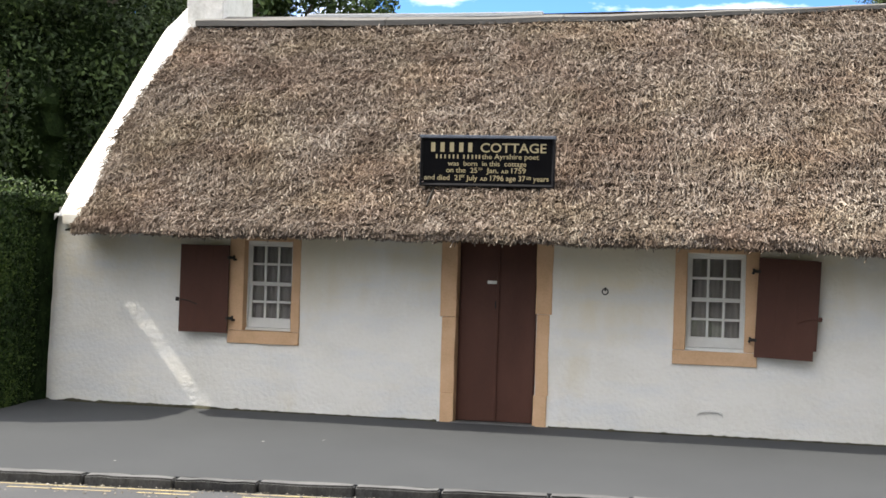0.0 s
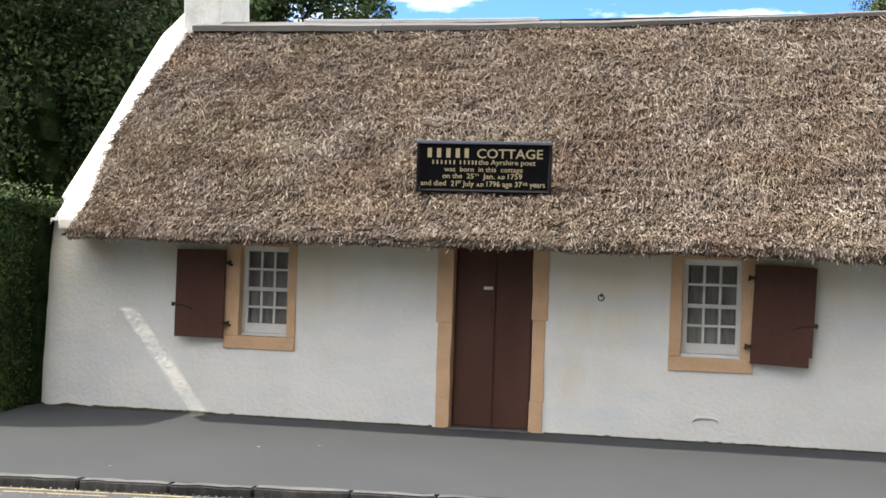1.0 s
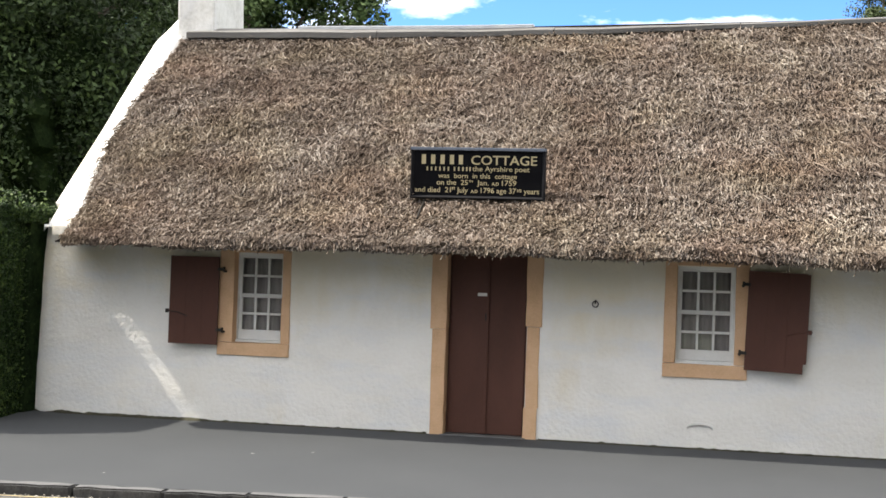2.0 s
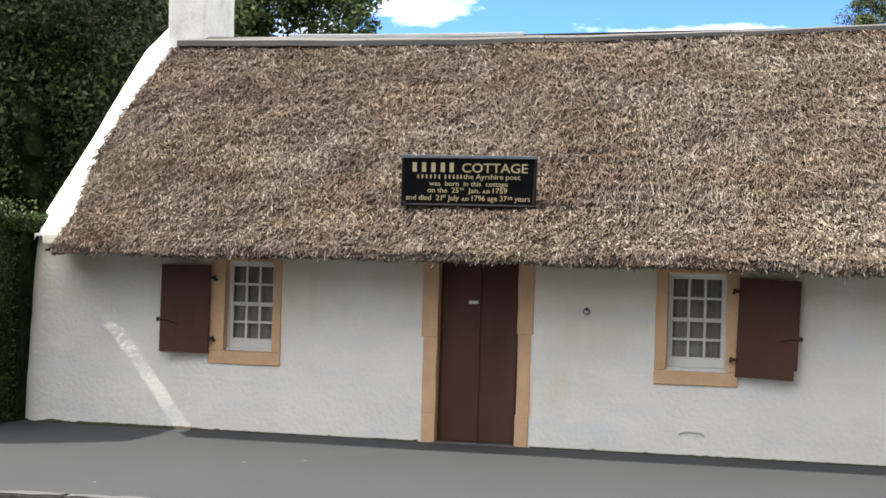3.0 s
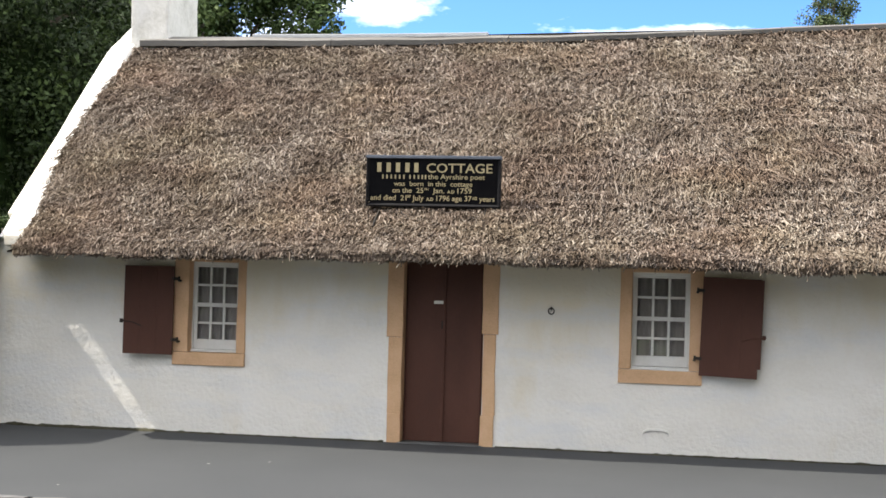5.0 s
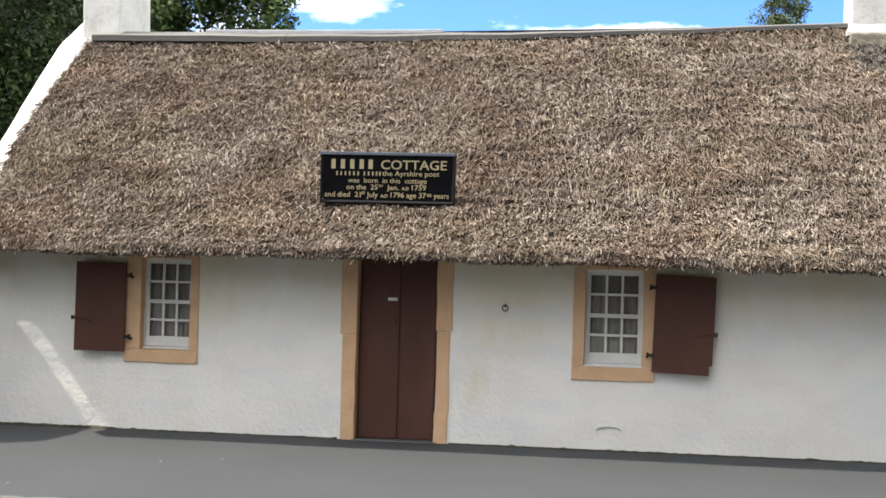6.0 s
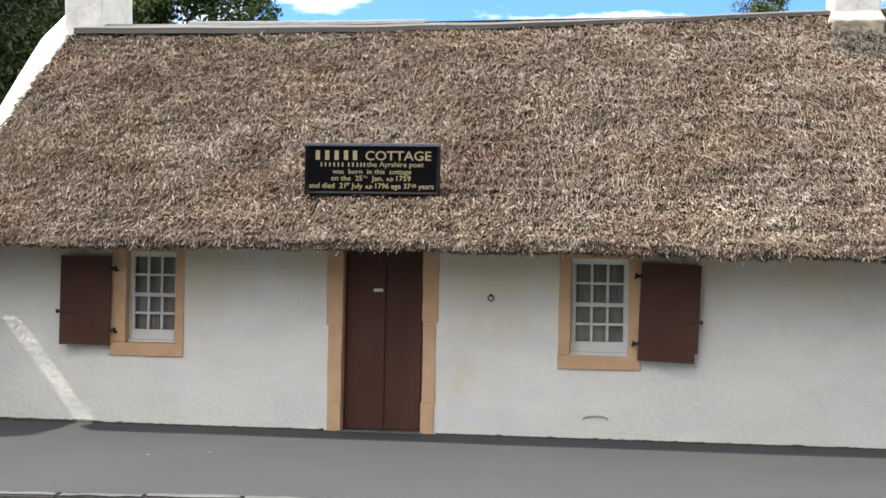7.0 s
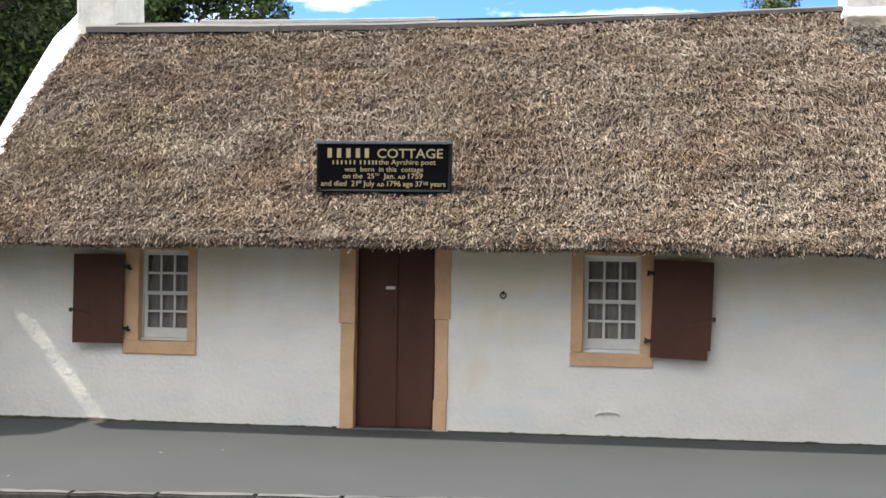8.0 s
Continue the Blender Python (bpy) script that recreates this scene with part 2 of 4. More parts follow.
# ---- building helpers ----
def finish(name, me, material, parent=None, label="", smooth=False):
    me.materials.append(material)
    ob = new(name, me)
    if parent:
        ob.parent = parent
    if label:
        tagged(ob, label)
    if smooth:
        me.polygons.foreach_set("use_smooth", [True] * len(me.polygons))
    return ob


def part(name, bm, material, parent=None, label="", smooth=False):
    me = bpy.data.meshes.new(name)
    bmesh.ops.recalc_face_normals(bm, faces=bm.faces)
    bm.to_mesh(me)
    bm.free()
    return finish(name, me, material, parent, label, smooth)


def add_box(bm, lo, hi, bevel=0.0, segs=2, m=None):
    t = bmesh.new()
    bmesh.ops.create_cube(t, size=1)
    for v in t.verts:
        v.co = Vector([lo[i] + (v.co[i] + 0.5) * (hi[i] - lo[i]) for i in range(3)])
    if bevel:
        bmesh.ops.bevel(t, geom=t.edges[:], offset=bevel, segments=segs, affect="EDGES", profile=0.6)
    if m:
        bmesh.ops.transform(t, matrix=m, verts=t.verts)
    me = bpy.data.meshes.new("tmp")
    t.to_mesh(me)
    t.free()
    bm.from_mesh(me)
    bpy.data.meshes.remove(me)
    return bm


def box(lo, hi, bevel=0.0, segs=2, m=None):
    return add_box(bmesh.new(), lo, hi, bevel, segs, m)


def roughen(bm, amp, scale, cuts=0):
    if cuts:
        bmesh.ops.subdivide_edges(bm, edges=bm.edges[:], cuts=cuts, use_grid_fill=True)
    for v in bm.verts:
        v.co += noise.noise_vector(v.co * scale) * amp
    return bm


def add_tube(bm, pts, radius, sides=8):
    rings = []
    for i, p in enumerate(pts):
        p = Vector(p)
        r = radius[i] if isinstance(radius, (list, tuple)) else radius
        d = (Vector(pts[min(i + 1, len(pts) - 1)]) - Vector(pts[max(i - 1, 0)])).normalized()
        a = d.cross(Vector((0.13, 0.31, 0.94)))
        if a.length < 0.1:
            a = d.cross(Vector((1, 0, 0)))
        a.normalize()
        b = d.cross(a)
        rings.append([bm.verts.new(p + (a * math.cos(2 * math.pi * k / sides) + b * math.sin(2 * math.pi * k / sides)) * r) for k in range(sides)])
    for r0, r1 in zip(rings, rings[1:]):
        for k in range(sides):
            bm.faces.new((r0[k], r0[(k + 1) % sides], r1[(k + 1) % sides], r1[k]))
    bm.faces.new(rings[0])
    bm.faces.new(rings[-1][::-1])
    return bm


def raw_mesh(name, verts, faces):
    """A mesh out of arrays: faces is (n, k) with one k."""
    me = bpy.data.meshes.new(name)
    n, k = faces.shape
    me.vertices.add(len(verts))
    me.vertices.foreach_set("co", verts.astype(np.float32).ravel())
    me.loops.add(n * k)
    me.loops.foreach_set("vertex_index", faces.astype(np.int32).ravel())
    me.polygons.add(n)
    me.polygons.foreach_set("loop_start", np.arange(0, n * k, k, dtype=np.int32))
    me.update(calc_edges=True)
    me.validate()
    return me


# ---- ground ----
def kerb_y(x):
    return -4.0 + 1.04 * math.tanh(x / 8.0)


PAVE_DROP, KERB_UP = 0.08, 0.085


def build_ground():
    bm = bmesh.new()
    vs = [bm.verts.new(c) for c in ((-1500, -1500, -0.30), (1500, -1500, -0.30), (1500, 1500, -0.30), (-1500, 1500, -0.30))]
    bm.faces.new(vs)
    tagged(part("ground", bm, M_GRASS), "wide green grass ground around the cottage", "ground", kind="structure")
    # road
    bm = bmesh.new()
    xs = np.linspace(-60, 60, 121)
    zr = -PAVE_DROP - KERB_UP
    rows = []
    for x in xs:
        k = kerb_y(x)
        rows.append([bm.verts.new((x, k + 0.1, zr)), bm.verts.new((x, k - 3.5, zr + 0.04)), bm.verts.new((x, k - 12.5, zr)), bm.verts.new((x, k - 12.5, -0.4)), bm.verts.new((x, k + 0.1, -0.4))])
    for a, b in zip(rows, rows[1:]):
        for i in range(5):
            bm.faces.new((a[i], a[(i + 1) % 5], b[(i + 1) % 5], b[i]))
    tagged(part("road", bm, M_ROAD), "dark grey worn asphalt road", "road", kind="structure")
    # pavement
    bm = bmesh.new()
    rows = []
    ys = np.linspace(0, 1, 15)
    for x in np.linspace(-40, 40, 321):
        k = kerb_y(x)
        row = []
        for s in ys:
            y = 0.35 + s * (k - 0.35)
            z = -PAVE_DROP * (y / k) if y < 0 else 0.0
            z += 0.008 * noise.noise(Vector((x * 0.7, y * 0.9, 3.1))) * (1 - s)
            row.append(bm.verts.new((x, y, z - 0.004)))
        row.append(bm.verts.new((x, k, -0.4)))
        rows.append(row)
    for a, b in zip(rows, rows[1:]):
        for i in range(len(a) - 1):
            bm.faces.new((a[i], a[i + 1], b[i + 1], b[i]))
    tagged(part("pavement", bm, M_ASPHALT, smooth=False), "plain grey asphalt pavement in front of the cottage", "pavement", kind="structure")
    # kerb of separate stones
    kerb = tagged(new("kerb"), "low kerb of worn grey whinstone blocks", "kerb", kind="structure")
    rng = random.Random(5)
    x = -14.05
    shapes = []
    for i in range(8):
        bm = box((-0.5, -0.15, -0.2), (0.5, 0.0, 0.0), 0.0)
        bmesh.ops.subdivide_edges(bm, edges=[e for e in bm.edges if abs(e.verts[0].co.x - e.verts[1].co.x) > 0.5], cuts=5)
        for v in bm.verts:
            nz = noise.noise_vector(v.co * 5 + Vector((i * 7.3, 0, 0)))
            v.co += Vector((nz.x * 0.004, nz.y * 0.016, nz.z * (0.010 if v.co.z > -0.1 else 0.0)))
        bmesh.ops.bevel(bm, geom=[e for e in bm.edges if e.is_boundary is False and e.calc_face_angle(0) > 0.6], offset=0.014, segments=2, affect="EDGES")
        me = bpy.data.meshes.new("kerb_stone")
        bmesh.ops.recalc_face_normals(bm, faces=bm.faces)
        bm.to_mesh(me)
        bm.free()
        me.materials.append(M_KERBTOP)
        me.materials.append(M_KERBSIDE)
        # upward faces get the paler sunlit tone, all others the painted shade
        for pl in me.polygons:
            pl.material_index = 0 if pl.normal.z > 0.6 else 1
        shapes.append(me)
    fixed = [-2.05, -1.34, -0.69, 0.05, 0.70, 1.52, 2.13]
    joints = []
    j = -14.0
    while j < -2.8:
        joints.append(j)
        j += rng.uniform(0.62, 0.85)
    joints += [-2.8] + fixed
    j = 2.85
    while j < 16:
        joints.append(j)
        j += rng.uniform(0.62, 0.85)
    for i, (a, b) in enumerate(zip(joints, joints[1:])):
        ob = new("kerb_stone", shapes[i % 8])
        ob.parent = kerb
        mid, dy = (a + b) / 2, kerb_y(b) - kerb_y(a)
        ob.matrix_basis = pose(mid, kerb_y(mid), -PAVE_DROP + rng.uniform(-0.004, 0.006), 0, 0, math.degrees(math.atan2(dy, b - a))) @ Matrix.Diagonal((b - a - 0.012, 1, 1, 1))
    # worn yellow lines
    for n, off in enumerate((0.21, 0.37)):
        bm = bmesh.new()
        prev = None
        for x in np.arange(-25, 25.01, 0.1):
            w = 0.05 * (0.75 + 0.5 * noise.noise(Vector((x * 3.0, n * 9.0, 0))))
            y = kerb_y(x) - off
            z = zr + 0.04 * off / 3.6 + 0.005
            cur = (bm.verts.new((x, y, z)), bm.verts.new((x, y - w, z)))
            if prev and noise.noise(Vector((x * 1.7, 4.0 + n * 5, 1.0))) > -0.15:
                bm.faces.new((prev[0], prev[1], cur[1], cur[0]))
            prev = cur
        tagged(part("yellow_line", bm, M_YELLOW), "worn broken yellow no-parking line on the road", "road marking", "yellow lines", "structure")


build_ground()


def build_soil():
    """Ragged line of dirt and moss where the pavement meets the wall."""
    bm = bmesh.new()
    prev = None
    for i in range(700):
        x = -4.9 + i * 0.02
        k = max(0.0, noise.noise(Vector((x * 4.0, 1, 0))) * 0.6 + noise.noise(Vector((x * 15, 7, 0))) * 0.5 + (0.45 if x < -2.6 else 0.0))
        h, w = 0.006 + 0.028 * k, 0.02 + 0.04 * k
        y = -0.01 - max(0.0, -x - 4.3) * -0.25
        cur = [bm.verts.new(c) for c in ((x, y + 0.1, -0.01), (x, y + 0.1, h), (x, y - w * 0.3, h), (x, y - w, 0.002), (x, y - w - 0.01, -0.012))]
        if prev and not -0.2 < x < 1.0:
            for q in range(4):
                bm.faces.new((prev[q], prev[q + 1], cur[q + 1], cur[q]))
        prev = cur
    tagged(part("soil", bm, M_SOIL, smooth=True), "thin line of dirt and moss along the wall foot", "soil", kind="stuff")


build_soil()


def build_scrap(x, y, size, seed, material, label):
    bm = bmesh.new()
    bmesh.ops.create_grid(bm, x_segments=4, y_segments=4, size=size)
    for v in bm.verts:
        v.co.z = 0.4 * size * (0.5 + noise.noise(v.co * 30 + Vector((seed, 0, 0)))) + 0.004
        v.co.x *= 1.0 + 0.5 * noise.noise(Vector((v.co.y * 40, seed, 0)))
    ob = part("litter_scrap", bm, material)
    ob.matrix_basis = pose(x, y, -PAVE_DROP * (y / kerb_y(x)) - 0.002, 0, 0, seed * 40)
    tagged(ob, label, "litter", "scraps on the pavement")


for n, (sx, sy) in enumerate(((-1.81, -1.86), (-1.36, -2.16), (-2.10, -3.70), (-0.87, -1.87))):
    build_scrap(sx, sy, 0.010 + 0.004 * (n % 2), n + 1, M_SOIL if n == 0 else M_PAPER, "small dark leaf scrap lying on the pavement" if n == 0 else "small pale paper scrap lying on the pavement")


def build_grit():
    """Grit, leaves and scraps washed along the kerb."""
    rng = np.random.default_rng(21)
    n = 900
    x = rng.uniform(-4.5, 4.5, n)
    y = np.array([kerb_y(a) for a in x]) - 0.15 - rng.random(n) ** 1.7 * 0.42
    z = -PAVE_DROP - KERB_UP + 0.011 + rng.random(n) * 0.004
    size = rng.uniform(0.003, 0.010, n) * np.where(rng.random(n) < 0.06, 1.8, 1.0)
    V = np.empty((n, 5, 3))
    for k in range(4):
        a = rng.uniform(-0.4, 0.4, n) + k * math.pi / 2 + x * 50
        V[:, k] = np.stack([x + np.cos(a) * size * 1.4, y + np.sin(a) * size, z - 0.004], 1)
    V[:, 4] = np.stack([x, y, z + size * 0.5], 1)
    F = np.array([(k, (k + 1) % 4, 4) for k in range(4)])
    ob = finish("gutter_grit", raw_mesh("gutter_grit", V.reshape(-1, 3), (np.arange(n)[:, None, None] * 5 + F[None]).reshape(-1, 3)), M_GRIT)
    tagged(ob, "pale grit and leaf scraps along the kerb", "grit", kind="stuff")


build_grit()

# ---- cottage ----
cottage = tagged(new("cottage"), "long low whitewashed cottage with a shaggy thatched roof", "cottage")

# x0, x1, z0, z1 of the openings through the front wall
DOOR_OPEN = (-0.04, 0.825, -0.02, 2.02)
WIN_OPENS = [(-2.40, -1.835, 0.865, 1.84), (2.34, 2.945, 0.855, 1.845), (5.62, 6.14, 1.12, 1.84)]
SKEW_L = -4.62
WALL_L, WALL_R, WALL_TOP, WALL_T = -4.79, 9.0, 2.18, 0.5
END_R = 0.45


def wall_surface(u, z):
    """The uneven limewashed face: u runs along the wall and round its rounded end."""
    bumps = 0.018 * noise.noise(Vector((u * 1.1, 0, z * 1.6))) + 0.009 * noise.noise(Vector((u * 3.7, 5, z * 5.5))) + 0.004 * noise.noise(Vector((u * 12, 9, z * 17)))
    out = bumps
    s = u - (WALL_L + END_R)
    flare = 0.13 * max(0.0, 1 - (max(z, 0.0) / 2.1) ** 1.5) * max(0.0, min(1.0, (-3.2 - u) / 1.4))
    if s >= 0:
        return Vector((u - flare * 0.6, -out, z))
    a = min(-s / END_R, math.pi / 2)
    rest = max(0.0, -s - END_R * math.pi / 2)
    c = Vector((WALL_L + END_R, END_R, z))
    return c + Vector((-math.sin(a) * (END_R + out) - flare, -math.cos(a) * (END_R + out) + rest, 0))


def build_front_wall():
    us = set(np.round(np.arange(WALL_L - 0.4, WALL_R + 0.01, 0.07), 3))
    zs = set(np.round(np.arange(-0.15, WALL_TOP + 0.01, 0.07), 3))
    opens = [DOOR_OPEN] + WIN_OPENS
    for o in opens:
        us = {u for u in us if abs(u - o[0]) > 0.03 and abs(u - o[1]) > 0.03} | {o[0], o[1]}
        zs = {z for z in zs if abs(z - o[2]) > 0.02 and abs(z - o[3]) > 0.02} | {o[2], o[3]}
    us, zs = sorted(us), sorted(zs)
    bm = bmesh.new()
    g = {}

    def vert(i, j, back=False):
        key = (i, j, back)
        if key not in g:
            p = wall_surface(us[i], zs[j])
            edge = any((abs(us[i] - o[0]) < 1e-6 or abs(us[i] - o[1]) < 1e-6) and o[2] - 1e-6 <= zs[j] <= o[3] + 1e-6 for o in opens) or any((abs(zs[j] - o[2]) < 1e-6 or abs(zs[j] - o[3]) < 1e-6) and o[0] - 1e-6 <= us[i] <= o[1] + 1e-6 for o in opens)
            if edge:
                p.y = 0.0
            if back:
                p = Vector((p.x, WALL_T, p.z))
            g[key] = bm.verts.new(p)
        return g[key]

    def is_open(i, j):
        u, z = (us[i] + us[i + 1]) / 2, (zs[j] + zs[j + 1]) / 2
        return any(o[0] < u < o[1] and o[2] < z < o[3] for o in opens)

    for i in range(len(us) - 1):
        for j in range(len(zs) - 1):
            if is_open(i, j):
                for di, dj, e in ((-1, 0, ((i, j), (i, j + 1))), (1, 0, ((i + 1, j), (i + 1, j + 1))), (0, -1, ((i, j), (i + 1, j))), (0, 1, ((i, j + 1), (i + 1, j + 1)))):
                    if not is_open(i + di, j + dj):
                        bm.faces.new((vert(*e[0]), vert(*e[1]), vert(*e[1], True), vert(*e[0], True)))
                continue
            bm.faces.new((vert(i, j), vert(i + 1, j), vert(i + 1, j + 1), vert(i, j + 1)))
    wall = part("front_wall", bm, M_WALL, cottage, "uneven whitewashed front wall", smooth=True)
    # back face of the wall, with the openings left free
    cuts = sorted([WALL_L + 0.3, WALL_R] + [c for o in opens for c in o[:2]])
    bm = bmesh.new()
    for a, b in zip(cuts, cuts[1:]):
        o = next((o for o in opens if abs(o[0] - a) < 1e-6), None)
        spans = [(-0.15, WALL_TOP)] if not o else [(-0.15, o[2]), (o[3], WALL_TOP)]
        for z0, z1 in spans:
            bm.faces.new([bm.verts.new(c) for c in ((a, WALL_T, z0), (b, WALL_T, z0), (b, WALL_T, z1), (a, WALL_T, z1))])
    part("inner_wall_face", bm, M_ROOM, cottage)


build_front_wall()

RIDGE_Y = 3.05
HOUSE_BACK = 6.1


def ridge_z(x):
    return 4.785 + 0.018 * (x + 3.8) - 0.07 * math.sin(math.pi * max(0.0, min(1.0, (x + 4.0) / 9.2)))


def build_shell():
    # gable end, back wall, far end and floor
    prof = [(0.5, -0.15), (HOUSE_BACK, -0.15), (HOUSE_BACK, 2.0), (RIDGE_Y, 4.55), (0.5, 2.35)]
    for x0, x1 in ((WALL_L, WALL_L + 0.5), (WALL_R - 0.5, WALL_R)):
        bm = bmesh.new()
        a = [bm.verts.new((x0, y, z)) for y, z in prof]
        b = [bm.verts.new((x1, y, z)) for y, z in prof]
        bm.faces.new(a)
        bm.faces.new(b[::-1])
        for k in range(5):
            bm.faces.new((a[k], a[(k + 1) % 5], b[(k + 1) % 5], b[k]))
        part("gable_wall", bm, M_WALL, cottage, "whitewashed gable wall")
    part("back_wall", box((WALL_L + 0.5, HOUSE_BACK - 0.5, -0.15), (WALL_R - 0.5, HOUSE_BACK, 2.0)), M_WALL, cottage)
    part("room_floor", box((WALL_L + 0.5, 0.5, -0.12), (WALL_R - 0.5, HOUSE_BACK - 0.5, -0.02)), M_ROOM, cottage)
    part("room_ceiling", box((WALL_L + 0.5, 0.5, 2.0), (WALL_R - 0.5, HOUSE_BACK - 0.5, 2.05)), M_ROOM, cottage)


build_shell()

# ---- thatch ----
THATCH_L, THATCH_R = -4.32, 9.2
EAVE = [(0.05, 1.99), (-0.25, 1.955), (-0.52, 1.912), (-0.70, 1.888), (-0.765, 1.905), (-0.757, 1.955), (-0.66, 2.042), (-0.32, 2.28)]


def thatch_point(x, s):
    """s: 0 under the eave, 0.3 at the start of the slope, 1 at the ridge."""
    if s < 0.3:
        f = s / 0.3 * (len(EAVE) - 1)
        i = min(int(f), len(EAVE) - 2)
        f -= i
        y, z = EAVE[i][0] * (1 - f) + EAVE[i + 1][0] * f, EAVE[i][1] * (1 - f) + EAVE[i + 1][1] * f
    else:
        f = (s - 0.3) / 0.7
        y0, z0 = EAVE[-1]
        y, z = y0 + (RIDGE_Y - y0) * f, z0 + (ridge_z(x) - z0) * f + 0.03 * math.sin(math.pi * f)
    wave = 0.030 * noise.noise(Vector((x * 0.8, s * 7, 0.5))) + 0.018 * noise.noise(Vector((x * 2.6, s * 22, 4.0))) + 0.020 * noise.noise(Vector((x * 0.9, s * 48, 8.0)))
    if s > 0.3:
        # ragged courses: each one steps back under the next
        bent = s * 31 + 1.3 * noise.noise(Vector((x * 0.7, s * 5, 2.0))) + 0.5 * noise.noise(Vector((x * 2.3, s * 9, 6.0)))
        wave += 0.034 * (0.5 - bent % 1.0) * max(0.0, min(1.0, 0.55 + 1.3 * noise.noise(Vector((x * 0.9, s * 6, 11.0)))))
    sag = 0.022 * noise.noise(Vector((x * 1.6, 2.0, 7.0))) + 0.014 * noise.noise(Vector((x * 6.5, 3.0, 1.0))) if s < 0.36 else 0.0
    # worn end beside the skew
    recede = 0.06 + 0.23 * min(1.0, max(0.0, (s - 0.09) / 0.06))
    x += recede * max(0.0, 1 - (x - THATCH_L) / 0.8) * max(0.0, min(1.0, (0.55 - s) / 0.25))
    droop = (0.15 * max(0.0, 1.25 * (1 - s)) if s > 0.33 else 0.03) * max(0.0, 1 - (x - THATCH_L) / 0.55) ** 2
    return Vector((x, y - wave * 0.6, z + wave * 0.75 + sag - droop))


def build_thatch():
    xs = np.arange(THATCH_L, THATCH_R + 0.01, 0.08)
    ss = list(np.linspace(0, 0.3, 22)) + list(np.linspace(0.3, 1, 130))[1:]
    verts = np.array([thatch_point(x, s)[:] for x in xs for s in ss])
    n, k = len(xs), len(ss)
    f = [(i * k + j, i * k + j + 1, (i + 1) * k + j + 1, (i + 1) * k + j) for i in range(n - 1) for j in range(k - 1)]
    me = raw_mesh("thatch", verts, np.array(f))
    bm = bmesh.new()
    bm.from_mesh(me)
    # close the ends and the hidden side
    bm.verts.ensure_lookup_table()
    for i in (0, n - 1):
        base = bm.verts.new((xs[i], RIDGE_Y, 2.05))
        bm.verts.ensure_lookup_table()
        bm.faces.new([bm.verts[i * k + j] for j in range(k)] + [base])
        bm.verts.ensure_lookup_table()
    back = [[bm.verts.new(c) for c in ((x, RIDGE_Y, ridge_z(x)), (x, HOUSE_BACK + 0.4, 1.95))] for x in (THATCH_L, THATCH_R)]
    bm.faces.new((back[0][0], back[0][1], back[1][1], back[1][0]))
    thatch = part("thatch", bm, M_THATCH, cottage, "thick weathered brown straw thatch", smooth=True)
    # straw tips
    rng = np.random.default_rng(11)
    count, reach = 176000, 6.9
    X = rng.uniform(THATCH_L - 0.01, reach, count)
    S = np.where(rng.random(count) < 0.24, rng.uniform(0.145, 0.3, count), rng.uniform(0.28, 0.995, count))
    # two narrow slits left open in the thatch below the sign
    slit = np.minimum(np.abs(X + 0.306 - 0.16 * (0.40 - S)), np.abs(X - 0.846 - 0.10 * (0.40 - S)))
    keep = ~((slit < 0.034 * np.clip((S - 0.17) / 0.16, 0.25, 1)) & (S > 0.17) & (S < 0.45))
    X, S = X[keep], S[keep]
    count = len(X)
    gx = np.linspace(THATCH_L - 0.1, reach + 0.1, 240)
    gs = np.linspace(0, 1, 420)
    G = np.array([[thatch_point(x, s)[:] for s in gs] for x in gx])

    def sample(x, s):
        i = (x - gx[0]) / (gx[1] - gx[0])
        j = np.clip(s, 0, 0.9999) * (len(gs) - 1)
        i0, j0 = np.clip(i.astype(int), 0, len(gx) - 2), np.clip(j.astype(int), 0, len(gs) - 2)
        fi, fj = (i - i0)[:, None], (j - j0)[:, None]
        return (G[i0, j0] * (1 - fi) + G[i0 + 1, j0] * fi) * (1 - fj) + (G[i0, j0 + 1] * (1 - fi) + G[i0 + 1, j0 + 1] * fi) * fj

    def unit(v):
        return v / np.linalg.norm(v, axis=1)[:, None]

    p = sample(X, S)
    down = unit(sample(X, S - 0.006) - sample(X, S + 0.006))
    side = np.tile(np.array([1.0, 0, 0]), (count, 1))
    nrm = unit(np.cross(down, side))
    nrm *= np.sign((nrm[:, 1] * -0.6 + nrm[:, 2] * 0.8))[:, None]
    nrm[S < 0.13] = unit(np.stack([0 * X, -0.6 + 0 * X, -0.5 + 0 * X], 1))[S < 0.13]
    down[S < 0.19] = unit(np.stack([0 * X, -0.62 + 0 * X, -0.78 + 0 * X], 1))[S < 0.19]
    lift = np.abs(rng.normal(0.2, 0.24, count)) * np.where(S > 0.36, 0.80, 1.0)
    # tufts stand proud and lean together
    f1, f2 = rng.normal(size=(2, 241, 101))

    def tuft(field):
        i = (X - THATCH_L + 0.1) / 11.5 * 239
        j = S * 99
        i0, j0 = i.astype(int), j.astype(int)
        fi, fj = i - i0, j - j0
        return np.maximum(-0.8, (field[i0, j0] * (1 - fi) + field[i0 + 1, j0] * fi) * (1 - fj) + (field[i0, j0 + 1] * (1 - fi) + field[i0 + 1, j0 + 1] * fi) * fj)

    lean = np.sin(X * 9 + S * 31) * 0.04 + np.sin(X * 3.1 - S * 47) * 0.05
    d = unit(down + nrm * lift[:, None] + side * (rng.normal(0, 0.30, count) * np.where(X < 1.0, 1.25, 0.85) + 0.30 * tuft(f2) + lean)[:, None])
